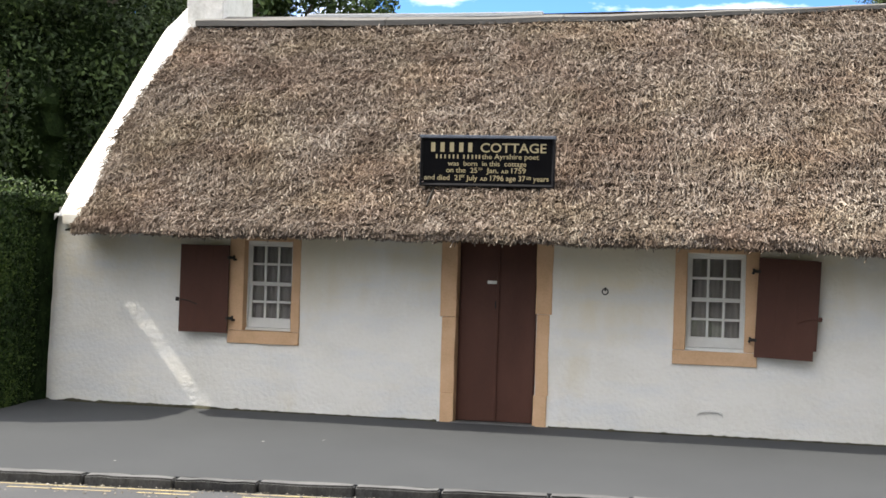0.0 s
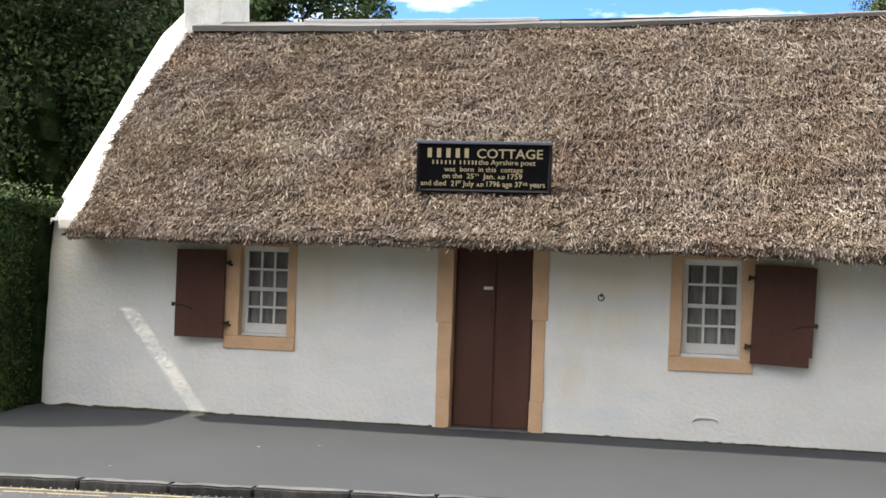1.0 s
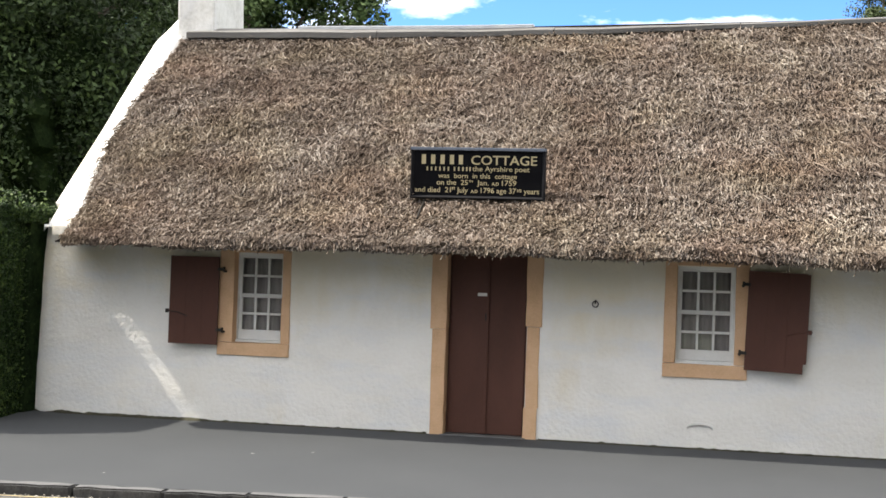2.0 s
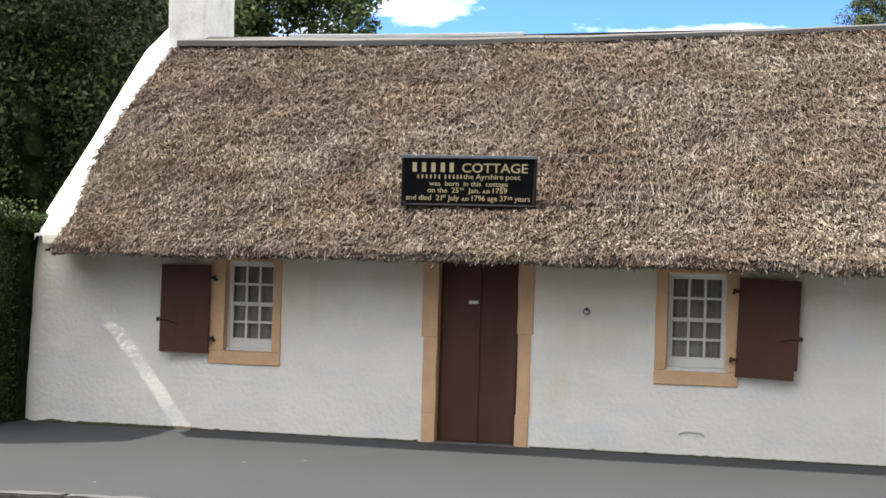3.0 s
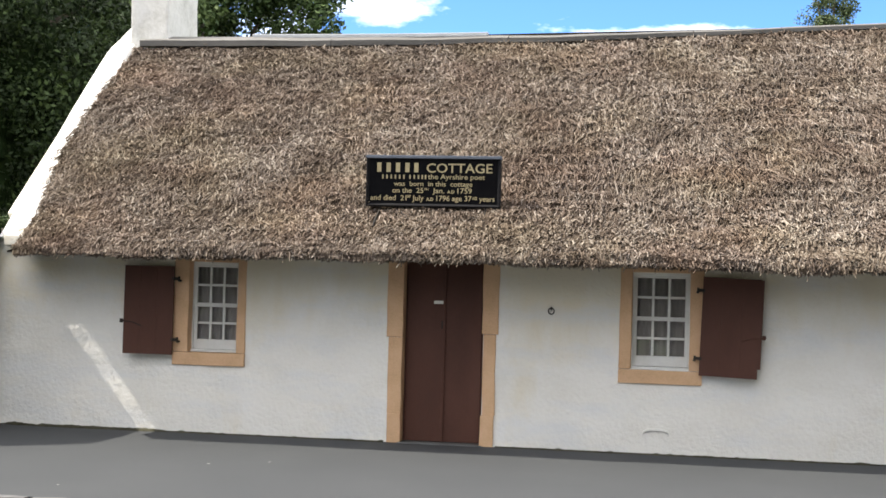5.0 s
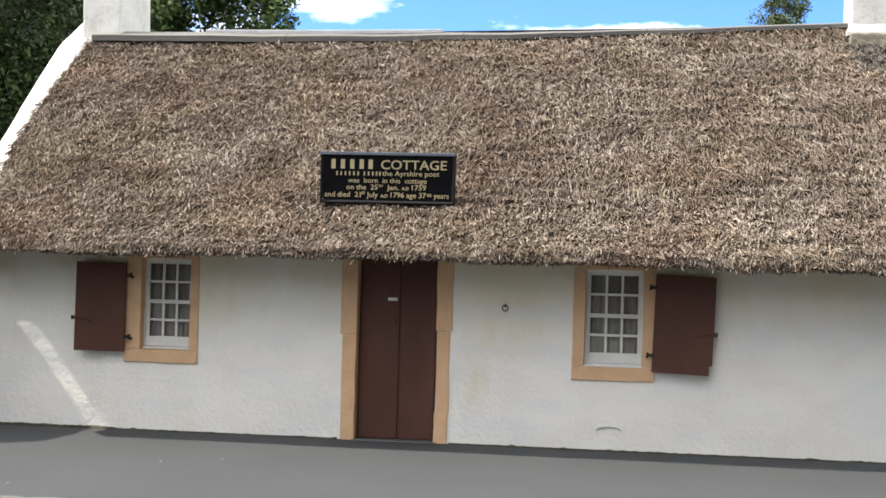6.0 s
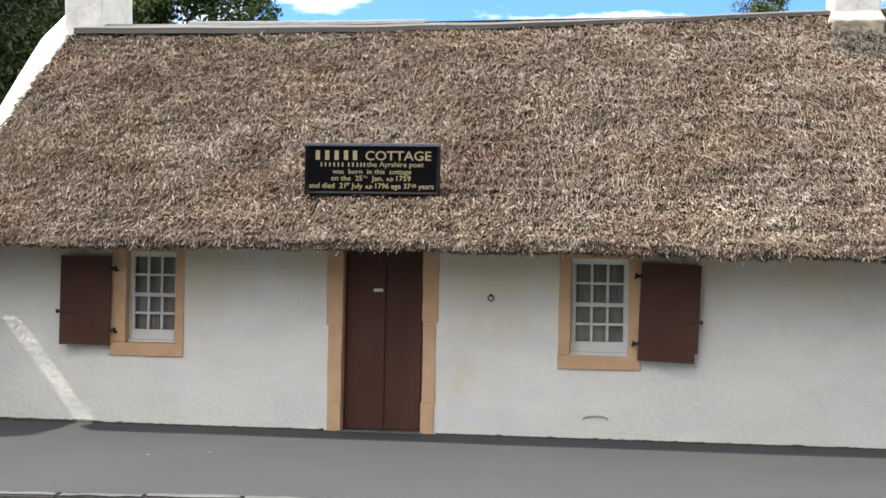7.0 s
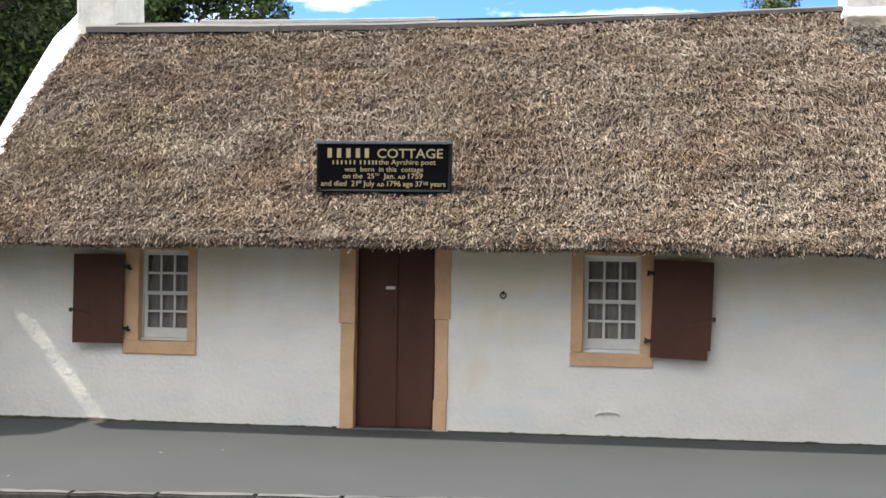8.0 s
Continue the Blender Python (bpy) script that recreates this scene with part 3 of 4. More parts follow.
    length = rng.uniform(0.06, 0.14, count) * np.where(S > 0.36, 1.45, 1.0)
    loose = rng.random(count) < 0.012
    length[loose] *= 1.8
    rad = rng.uniform(0.0034, 0.0074, count) * np.where(S > 0.36, 0.87, 1.0)
    start = p - d * (length * 0.45)[:, None] + nrm * (rng.uniform(-0.004, 0.008, count) + 0.013 * tuft(f1))[:, None]
    a = unit(np.cross(d, nrm + 0.01))
    b = np.cross(d, a)
    # three-sided stalks with a bend in them
    bend = (a * rng.normal(0, 0.16, count)[:, None] + nrm * rng.uniform(0.0, 0.22, count)[:, None]) * length[:, None]
    V = np.empty((count, 9, 3))
    for q in range(3):
        ang = 2 * math.pi * q / 3
        o = a * math.cos(ang) * 1.2 + b * math.sin(ang) * 0.9
        V[:, q] = start + o * rad[:, None]
        V[:, 3 + q] = start + d * (length * 0.55)[:, None] + bend + o * (rad * 1.05)[:, None]
        V[:, 6 + q] = start + d * length[:, None] + bend * 0.4 + o * (rad * 0.75)[:, None]
    F = np.array([(k + q, k + (q + 1) % 3, k + 3 + (q + 1) % 3, k + 3 + q) for k in (0, 3) for q in range(3)])
    ragged = 0.05 * np.sin(X * 37) + 0.03 * np.sin(X * 91 + 1)
    wet = (X > 5.27 + 0.05 * np.sin(S * 130)) & (X < 6.04 + 0.06 * np.sin(S * 170)) & (S > 0.815 + 0.25 * ragged) & (S < 0.935)
    for chosen, material, label in ((~wet, M_STRAW, "dense short straw ends, brown to cream"), (wet, M_WET, "dark sooty straw below the chimney stack")):
        n = int(chosen.sum())
        faces = (np.arange(n)[:, None, None] * 9 + F[None]).reshape(-1, 4)
        straw = finish("straw", raw_mesh("straw", V[chosen].reshape(-1, 3), faces), material, thatch, "", True)
        tagged(straw, label, kind="stuff")


build_thatch()


# ---- skews, ridge and chimneys ----
def skew_line(y):
    """Height of the gable's coping along the roof."""
    z = 2.10 + (min(y, 2.75) - 0.06) * 0.935 + max(0.0, y - 2.75) * 0.62
    return z + 0.06 * math.sin(math.pi * max(0, min(1, y / 3.0)))


def build_skew():
    bm = bmesh.new()
    rings = []
    n = 60
    for i in range(n + 1):
        y = 0.0 + i / n * 3.42
        z = skew_line(y)
        w = 0.012 * noise.noise(Vector((y * 2.5, 1, 0)))
        x0, x1 = SKEW_L - 0.01 + w - 0.03 * max(0.0, 1 - y / 0.5), SKEW_L + 0.34 + 0.02 * noise.noise(Vector((y * 4, 3, 0)))
        low = max(2.085, z - 0.45)
        rings.append([bm.verts.new(c) for c in ((x0, y, low), (x0, y - 0.01, z - 0.04), (x0 + 0.05, y - 0.03, z + 0.005), (x0 + 0.17, y - 0.035, z + 0.02), (x1 - 0.04, y - 0.03, z + 0.01), (x1, y, z - 0.03), (x1, y, low))])
    for r0, r1 in zip(rings, rings[1:]):
        for k in range(7):
            bm.faces.new((r0[k], r0[(k + 1) % 7], r1[(k + 1) % 7], r1[k]))
    bm.faces.new(rings[0])
    bm.faces.new(rings[-1][::-1])
    # block added under the coping to keep sun off the upper wall
    part("streak_blocker", roughen(box((SKEW_L + 0.10, -0.094, 1.96), (SKEW_L + 0.44, 0.12, 2.083), 0.02), 0.006, 6.0), M_WALL, cottage, "whitewashed block added to cut the sun streak short")
    part("skew_coping", bm, M_COPE, cottage, "bright white rounded gable coping", smooth=True)


build_skew()


def build_ridge():
    rng = random.Random(3)
    stops = [-4.22, -1.65, 0.62, 2.9, 5.30]
    for a, b in list(zip(stops, stops[1:])) + [(5.86, 9.2)]:
        bm = bmesh.new()
        rows = []
        for i in range(9):
            xx = a + 0.004 + (b - a - 0.008) * i / 8
            z = ridge_z(xx) + 0.012 * noise.noise(Vector((xx * 1.3, 0, 0)))
            thick = ((2.80, -0.10), (2.79, -0.03), (2.82, -0.015), (3.02, 0.06), (3.10, 0.06), (3.32, -0.12))
            thin = ((2.92, -0.05), (2.915, -0.005), (2.935, 0.01), (3.04, 0.035), (3.10, 0.035), (3.32, -0.12))
            k = min(1.0, max(0.0, (xx + 2.5) / 5.5))
            rows.append([bm.verts.new((xx, p[0] * (1 - k) + q[0] * k, z + p[1] * (1 - k) + q[1] * k)) for p, q in zip(thick, thin)])
        for r0, r1 in zip(rows, rows[1:]):
            for k in range(6):
                bm.faces.new((r0[k], r0[(k + 1) % 6], r1[(k + 1) % 6], r1[k]))
        bm.faces.new(rows[0])
        bm.faces.new(rows[-1][::-1])
        part("ridge_board", bm, M_RIDGE, cottage, "weathered grey ridge board")
    # strip of bright sheet lead on the crest
    bm = bmesh.new()
    add_box(bm, (-2.75, 2.975, 0.03), (0.35, 3.12, 0.088), 0.012)
    bmesh.ops.subdivide_edges(bm, edges=[e for e in bm.edges if e.calc_length() > 2], cuts=8)
    for v in bm.verts:
        v.co.z += ridge_z(v.co.x)
    part("lead_flashing", bm, M_LEAD, cottage, "bright grey lead flashing strip")


build_ridge()


def build_chimney(x0, x1, y0, y1, z0, z1, wide, grow_by):
    bm = box((x0, y0, z0), (x1, y1, z1), 0.025, 2)
    bmesh.ops.subdivide_edges(bm, edges=[e for e in bm.edges if e.calc_length() > 0.3], cuts=7, use_grid_fill=True)
    roughen(bm, 0.012, 4.0)
    ch = part("chimney", bm, M_CHIMNEY, cottage, "square whitewashed masonry chimney stack", smooth=False)
    if grow_by < 0.5:
        return ch
    # swept mortar collar at its foot
    zc = wide
    bm = bmesh.new()
    prev = None
    for grow, z in ((0.02, -0.13), (0.045, -0.115), (0.050, -0.075), (0.026, -0.03), (0.004, 0.02), (-0.02, 0.035)):
        ring = [bm.verts.new((x, y, zc + z)) for g in (grow * grow_by,) for x, y in ((x0 - g, y0 - g), (x1 + g, y0 - g), (x1 + g, y1 + g), (x0 - g, y1 + g))]
        if prev:
            for k in range(4):
                bm.faces.new((prev[k], prev[(k + 1) % 4], ring[(k + 1) % 4], ring[k]))
        prev = ring
    bm.faces.new(prev)
    part("mortar_collar", bm, M_COPE, ch)
    part("chimney_cap", box((x0 - 0.05, y0 - 0.05, z1), (x1 + 0.05, y1 + 0.05, z1 + 0.12), 0.02), M_CHIMNEY, ch)
    return ch


build_chimney(-4.374, -3.853, 2.86, 3.95, 4.2, 6.1, 4.74, 0.35)
build_chimney(5.31, 5.86, 2.74, 3.42, 4.2, 6.2, 4.88, 1.0)
# stone footing of the stack, and the crumbling mortar and lead below it
def build_stack_foot():
    bm = box((5.285, 2.60, 4.35), (5.885, 3.3, 4.775), 0.02)
    bmesh.ops.subdivide_edges(bm, edges=[e for e in bm.edges if e.calc_length() > 0.2], cuts=6, use_grid_fill=True)
    part("stack_footing", roughen(bm, 0.02, 7.0), M_FOOTING, cottage, "weathered tan stone footing of the stack")
    bm = bmesh.new()
    add_tube(bm, [(5.43, 2.54, 4.565), (5.54, 2.52, 4.545), (5.66, 2.49, 4.515), (5.79, 2.45, 4.47), (5.90, 2.42, 4.435)], [0.010, 0.016, 0.013, 0.016, 0.010], 6)
    part("flashing", bm, M_FOOTING, cottage, "thin slanting mortar flashing")


build_stack_foot()


# ---- door ----
def build_door():
    door = part("door_frame", bmesh.new(), M_BROWN, cottage, "dark brown painted double door")
    bm = bmesh.new()
    x0, x1, z0, z1 = DOOR_OPEN
    for lo, hi in (((x0, 0.14, 0.0), (x0 + 0.035, 0.22, z1)), ((x1 - 0.035, 0.14, 0.0), (x1, 0.22, z1)), ((x0, 0.14, z1 - 0.06), (x1, 0.22, z1))):
        add_box(bm, lo, hi, 0.004, 1)
    bm.to_mesh(door.data)
    bm.free()
    mid = (x0 + x1) / 2
    for n, (a, b, y) in enumerate(((x0 + 0.037, mid - 0.002, 0.115), (mid + 0.002, x1 - 0.037, 0.125))):
        bm = roughen(box((a, y, 0.012), (b, y + 0.045, z1 - 0.06), 0.006), 0.002, 3.0)
        leaf = part("door_leaf", bm, M_BROWN, door)
    part("cover_strip", box((mid - 0.016, 0.100, 0.014), (mid + 0.012, 0.116, z1 - 0.07), 0.005), M_BROWN, door)
    bm = bmesh.new()
    add_box(bm, (0.275, 0.108, 1.458), (0.385, 0.116, 1.492), 0.004, 2)
    part("letter_plate", bm, M_PLATE, door, "small pale metal plate")
    part("escutcheon", box((0.36, 0.110, 1.20), (0.385, 0.116, 1.28), 0.003), M_IRON, door, "dark keyhole plate")
    part("door_step", roughen(box((x0 - 0.02, -0.05, -0.10), (x1 + 0.02, 0.3, 0.006), 0.012), 0.004, 4), M_KERBTOP, cottage, "low worn stone doorstep")


build_door()


# ---- dressed stones round door and windows ----
def stone(lo, hi, seed):
    bm = box(lo, hi, 0.005, 1)
    long_edges = [e for e in bm.edges if e.calc_length() > 0.12]
    bmesh.ops.subdivide_edges(bm, edges=long_edges, cuts=5, use_grid_fill=True)
    for v in bm.verts:
        nz = noise.noise_vector(v.co * 3.2 + Vector((seed * 3.1, 0, 0)))
        fine = noise.noise_vector(v.co * 11 + Vector((0, seed, 0)))
        v.co += Vector((nz.x * 0.008 + fine.x * 0.004, nz.y * 0.004, nz.z * 0.004))
    return part("stone", bm, M_STONE, cottage, smooth=False)


def build_surrounds():
    D0, D1 = -0.020, 0.14
    x0, x1, z0, z1 = DOOR_OPEN
    left = [(-0.005, 0.30, -0.15), (0.301, 1.10, -0.155), (1.101, 2.0, -0.178)]
    right = [(-0.01, 0.32, 0.955), (0.321, 1.16, 0.962), (1.161, 2.0, 0.982)]
    for i, (a, b, o) in enumerate(left):
        stone((o - 0.02, D0 - (0.006 if i == 2 else 0), a), (x0 + 0.014, D1, b), i + 1)
    for i, (a, b, o) in enumerate(right):
        stone((x1 - 0.012 + (0.018 if i == 1 else 0), D0, a), (o, D1, b), i + 11)
    for n, o in enumerate(WIN_OPENS):
        wl, wr = (0.16, 0.085) if n == 0 else (0.11, 0.125) if n == 1 else (0.10, 0.12)
        low = 0.142 if n < 2 else 0.06
        top = 2.0
        stone((o[0] - wl, D0, o[2]), (o[0] + 0.010, 0.12, top), 21 + n * 7)
        stone((o[1] - 0.010, D0, o[2]), (o[1] + wr, 0.12, top), 22 + n * 7)
        stone((o[0] - wl, D0 - 0.006, o[2] - low), (o[1] + wr, 0.14, o[2] - 0.003), 23 + n * 7)
        stone((o[0] + 0.013, D0, o[3]), (o[1] - 0.013, 0.12, top), 24 + n * 7)


build_surrounds()


# ---- windows ----
def build_window(o, cols, rows):
    x0, x1, z0, z1 = o
    win = part("window", bmesh.new(), M_SASH, cottage, "white twelve-pane sash window" if rows == 4 else "small white casement window")
    bm = bmesh.new()
    y0, y1 = 0.10, 0.18
    fr = 0.022
    for lo, hi in (((x0, y0, z0), (x0 + fr, y1, z1)), ((x1 - fr, y0, z0), (x1, y1, z1)), ((x0, y0, z1 - 0.036), (x1, y1, z1))):
        add_box(bm, lo, hi, 0.004, 1)
    bm.to_mesh(win.data)
    bm.free()
    part("window_sill", box((x0, y0 - 0.03, z0), (x1, y1, z0 + 0.028), 0.006), M_SASH, win)
    ax, bx, az, bz = x0 + fr, x1 - fr, z0 + 0.03, z1 - 0.036
    mid = az + (bz - az) * 0.527
    halves = [(az, mid, 0.135, 0.105), (mid, bz, 0.115, 0.020)] if rows == 4 else [(az, bz, 0.125, 0.04)]
    for a, b, y, low in halves:
        bm = bmesh.new()
        st = 0.036
        rail = 0.020
        for lo, hi in (((ax, y, a), (ax + st, y + 0.03, b)), ((bx - st, y, a), (bx, y + 0.03, b)), ((ax, y - 0.001, a), (bx, y + 0.031, a + low)), ((ax, y - 0.001, b - rail), (bx, y + 0.031, b))):
            add_box(bm, lo, hi, 0.003, 1)
        r = 2 if rows == 4 else rows
        gw, gh = (bx - ax - 2 * st) / cols, (b - a - low - rail) / r
        bar = 0.0135
        for c in range(1, cols):
            xc = ax + st + gw * c
            add_box(bm, (xc - bar, y + 0.002, a + low), (xc + bar, y + 0.028, b - rail), 0.004, 1)
        for q in range(1, r):
            zc = a + low + gh * q
            add_box(bm, (ax + st, y + 0.003, zc - bar), (bx - st, y + 0.027, zc + bar), 0.004, 1)
        part("sash", bm, M_SASH, win)
        for c in range(cols):
            for q in range(r):
                xa, za = ax + st + gw * c, a + low + gh * q
                bm = box((xa + 0.004, y + 0.012, za + 0.004), (xa + gw - 0.004, y + 0.015, za + gh - 0.004), 0.0)
                tilt = noise.noise_vector(Vector((xa * 9, za * 9, 1.0))) * 0.006
                for v in bm.verts:
                    v.co.y += tilt.x * (v.co.x - xa) / gw + tilt.y * (v.co.z - za) / gh
                pane = part("pane", bm, M_GLASS, win)
                pane.visible_shadow = False
    # net curtain hung inside
    bm = bmesh.new()
    prev = None
    for i in range(61):
        x = x0 - 0.02 + (x1 - x0 + 0.04) * i / 60
        y = 0.215 + 0.004 * math.sin(i * 1.1) + 0.005 * math.sin(i * 0.37)
        cur = [bm.verts.new((x, y, z0 - 0.02)), bm.verts.new((x, y + 0.01, (z0 + z1) / 2)), bm.verts.new((x, y, z1 + 0.02))]
        if prev:
            for k in range(2):
                bm.faces.new((prev[k], cur[k], cur[k + 1], prev[k + 1]))
        prev = cur
    me_ob = part("net_curtain", bm, M_CURTAIN, None, "", True)
    tagged(me_ob, "grey net curtain hanging behind the sash window", "curtain", "window curtains")


build_window(WIN_OPENS[0], 3, 4)
build_window(WIN_OPENS[1], 3, 4)
build_window(WIN_OPENS[2], 2, 3)


# ---- shutters ----
def build_shutter(x0, x1, z0, z1, hinge_right, tilt, notch):
    sh = tagged(new("shutter"), "dark brown ledged wooden shutter, open against the wall")
    sh.parent = cottage
    sh.matrix_basis = pose(x1 if hinge_right else x0, -0.075, z0, 0, tilt, 6 if hinge_right else -5)
    w, h = x1 - x0, z1 - z0
    sgn = -1 if hinge_right else 1
    n = 3
    for i in range(n):
        a, b = sgn * w * i / n, sgn * w * (i + 1) / n
        lo, hi = min(a, b) + 0.0002, max(a, b) - 0.0002
        if notch and i == n - 1:
            bm = box((lo, -0.014, 0.0), (hi - 0.03, 0.014, h), 0.001, 1)
            add_box(bm, (hi - 0.034, -0.014, 0.10), (hi, 0.014, h - 0.006), 0.004)
        else:
            bm = box((lo, -0.014, 0.0), (hi, 0.014, h), 0.001, 1)
        roughen(bm, 0.003, 2.5)
        part("board", bm, M_BROWN, sh)
    for zf in (0.17, 0.86):
        bm = bmesh.new()
        add_tube(bm, [(-sgn * 0.05, 0.0, h * zf - 0.026), (-sgn * 0.05, 0.0, h * zf + 0.026)], 0.012)
        add_box(bm, (min(-sgn * 0.05, sgn * 0.02), -0.02, h * zf - 0.016), (max(-sgn * 0.05, sgn * 0.02), -0.006, h * zf + 0.016), 0.004)
        add_tube(bm, [(-sgn * 0.05, 0.0, h * zf - 0.02), (-sgn * 0.07, 0.09, h * zf - 0.02)], 0.012)
        part("hinge", bm, M_IRON, sh, "black iron hinge pin")
    bm = bmesh.new()
    zl = h * (0.37 if hinge_right else 0.42)
    add_tube(bm, [(sgn * (w - 0.20), -0.02, zl - 0.05), (sgn * (w - 0.10), -0.022, zl - 0.012), (sgn * (w + 0.012), -0.022, zl)], 0.0055)
    add_tube(bm, [(sgn * (w + 0.012), -0.03, zl), (sgn * (w + 0.03), 0.07, zl)], 0.011)
    add_box(bm, (sgn * (w + 0.02) - 0.018, -0.03, zl - 0.022), (sgn * (w + 0.02) + 0.018, -0.012, zl + 0.022), 0.005)
    if hinge_right:
        part("latch", bm, M_IRON, sh, "black iron hook latch")
    else:
        part("latch", bm, M_BROWN, sh, "iron hook latch painted over in brown")


build_shutter(-3.08, -2.54, 0.830, 1.78, True, 0.0, False)
build_shutter(3.035, 3.635, 0.820, 1.815, False, 1.8, True)


# ---- things on wall and roof ----
def build_ring():
    th = tagged(new("tether_ring"), "small black iron ring hanging on the white wall", "ring")
    th.matrix_basis = pose(1.53, -0.02, 1.42)
    bm = bmesh.new()
    pts = [(0.030 * math.sin(a), -0.022, 0.0 + 0.030 * math.cos(a)) for a in np.linspace(0, 2 * math.pi, 25)]
    add_tube(bm, pts, 0.006)
    part("ring", bm, M_IRON, th)
    bm = bmesh.new()
    add_tube(bm, [(0, 0.06, 0.035), (0, -0.02, 0.035), (0, -0.036, 0.028), (0, -0.03, 0.016), (0, 0.0, 0.014)], 0.008)
    part("staple", bm, M_IRON, th)


build_ring()


def build_arched_lip():
    bm = bmesh.new()
    n = 24
    rings = []
    for i in range(n + 1):
        a = math.pi * i / n
        x, z = -0.125 * math.cos(a), 0.048 * math.sin(a) ** 0.7
        w = 0.016 + 0.006 * noise.noise(Vector((x * 20, 3, 0)))
        rings.append([bm.verts.new(c) for c in ((x, 0.03, z - w), (x, -0.014, z - w), (x * 1.03, -0.018, z), (x * 1.05, -0.006, z + w * 0.7), (x * 1.05, 0.03, z + w))])
    for r0, r1 in zip(rings, rings[1:]):
        for k in range(5):
            bm.faces.new((r0[k], r0[(k + 1) % 5], r1[(k + 1) % 5], r1[k]))
    bm.faces.new(rings[0])
    bm.faces.new(rings[-1][::-1])
    # raised lip whose grey stands in for the recess's shade
    ob = part("wall_bulge", bm, M_BULGE, cottage, "arched lip in the wall, greyed for the shade of a recess", smooth=True)
    ob.matrix_basis = pose(2.62, 0.0, 0.20)


build_arched_lip()


def text_mesh(name, body, size, width, x, z, parent, bold=0.0, centre=True):
    cu = bpy.data.curves.new("lettering", "FONT")
    cu.body, cu.size, cu.align_x = body, size, "CENTER" if centre else "LEFT"
    cu.extrude, cu.offset = 0.0015, bold
    cu.resolution_u = 3
    tmp = bpy.data.objects.new("lettering", cu)
    scene.collection.objects.link(tmp)
    bpy.context.view_layer.update()
    me = bpy.data.meshes.new_from_object(tmp.evaluated_get(bpy.context.evaluated_depsgraph_get()))
    bpy.data.objects.remove(tmp)
    co = np.array([v.co[:] for v in me.vertices])
    lo, hi = co[:, 0].min(), co[:, 0].max()
    k = width / (hi - lo)
    for v in me.vertices:
        v.co = Vector((x + (v.co.x - (lo + hi) / 2) * k, -v.co.z - 0.0065, z + 0.010 + v.co.y))
    return split_letters(me, parent)


def split_letters(me, parent):
    """Each letter of a line as a mesh of its own."""
    bm = bmesh.new()
    bm.from_mesh(me)
    bpy.data.meshes.remove(me)
    todo, isles = set(bm.verts), []
    while todo:
        stack, isle = [todo.pop()], []
        while stack:
            v = stack.pop()
            isle.append(v)
            for e in v.link_edges:
                o = e.other_vert(v)
                if o in todo:
                    todo.discard(o)
                    stack.append(o)
        isles.append((min(v.co.x for v in isle), max(v.co.x for v in isle), isle))
    isles.sort(key=lambda q: q[0])
    groups = []
    for lo, hi, isle in isles:
        if groups and lo < groups[-1][1] - 0.5 * (hi - lo):
            groups[-1][1] = max(hi, groups[-1][1])
            groups[-1][2] += isle
        else:
            groups.append([lo, hi, list(isle)])
    for lo, hi, vs in groups:
        idx = {v: n for n, v in enumerate(vs)}
        faces = [[idx[v] for v in f.verts] for f in bm.faces if f.verts[0] in idx]
        piece = bpy.data.meshes.new("letter")
        piece.from_pydata([v.co[:] for v in vs], [], faces)
        finish("letter", piece, M_GOLD, parent)
    bm.free()


def bars(xs, z, w, h, parent):
    """Plain upright bars of a word's size."""
    for x in xs:
        part("plain_bar", box((x - w / 2, -0.0080, z + 0.010), (x + w / 2, -0.0040, z + 0.010 + h), 0.0), M_GOLD, parent)


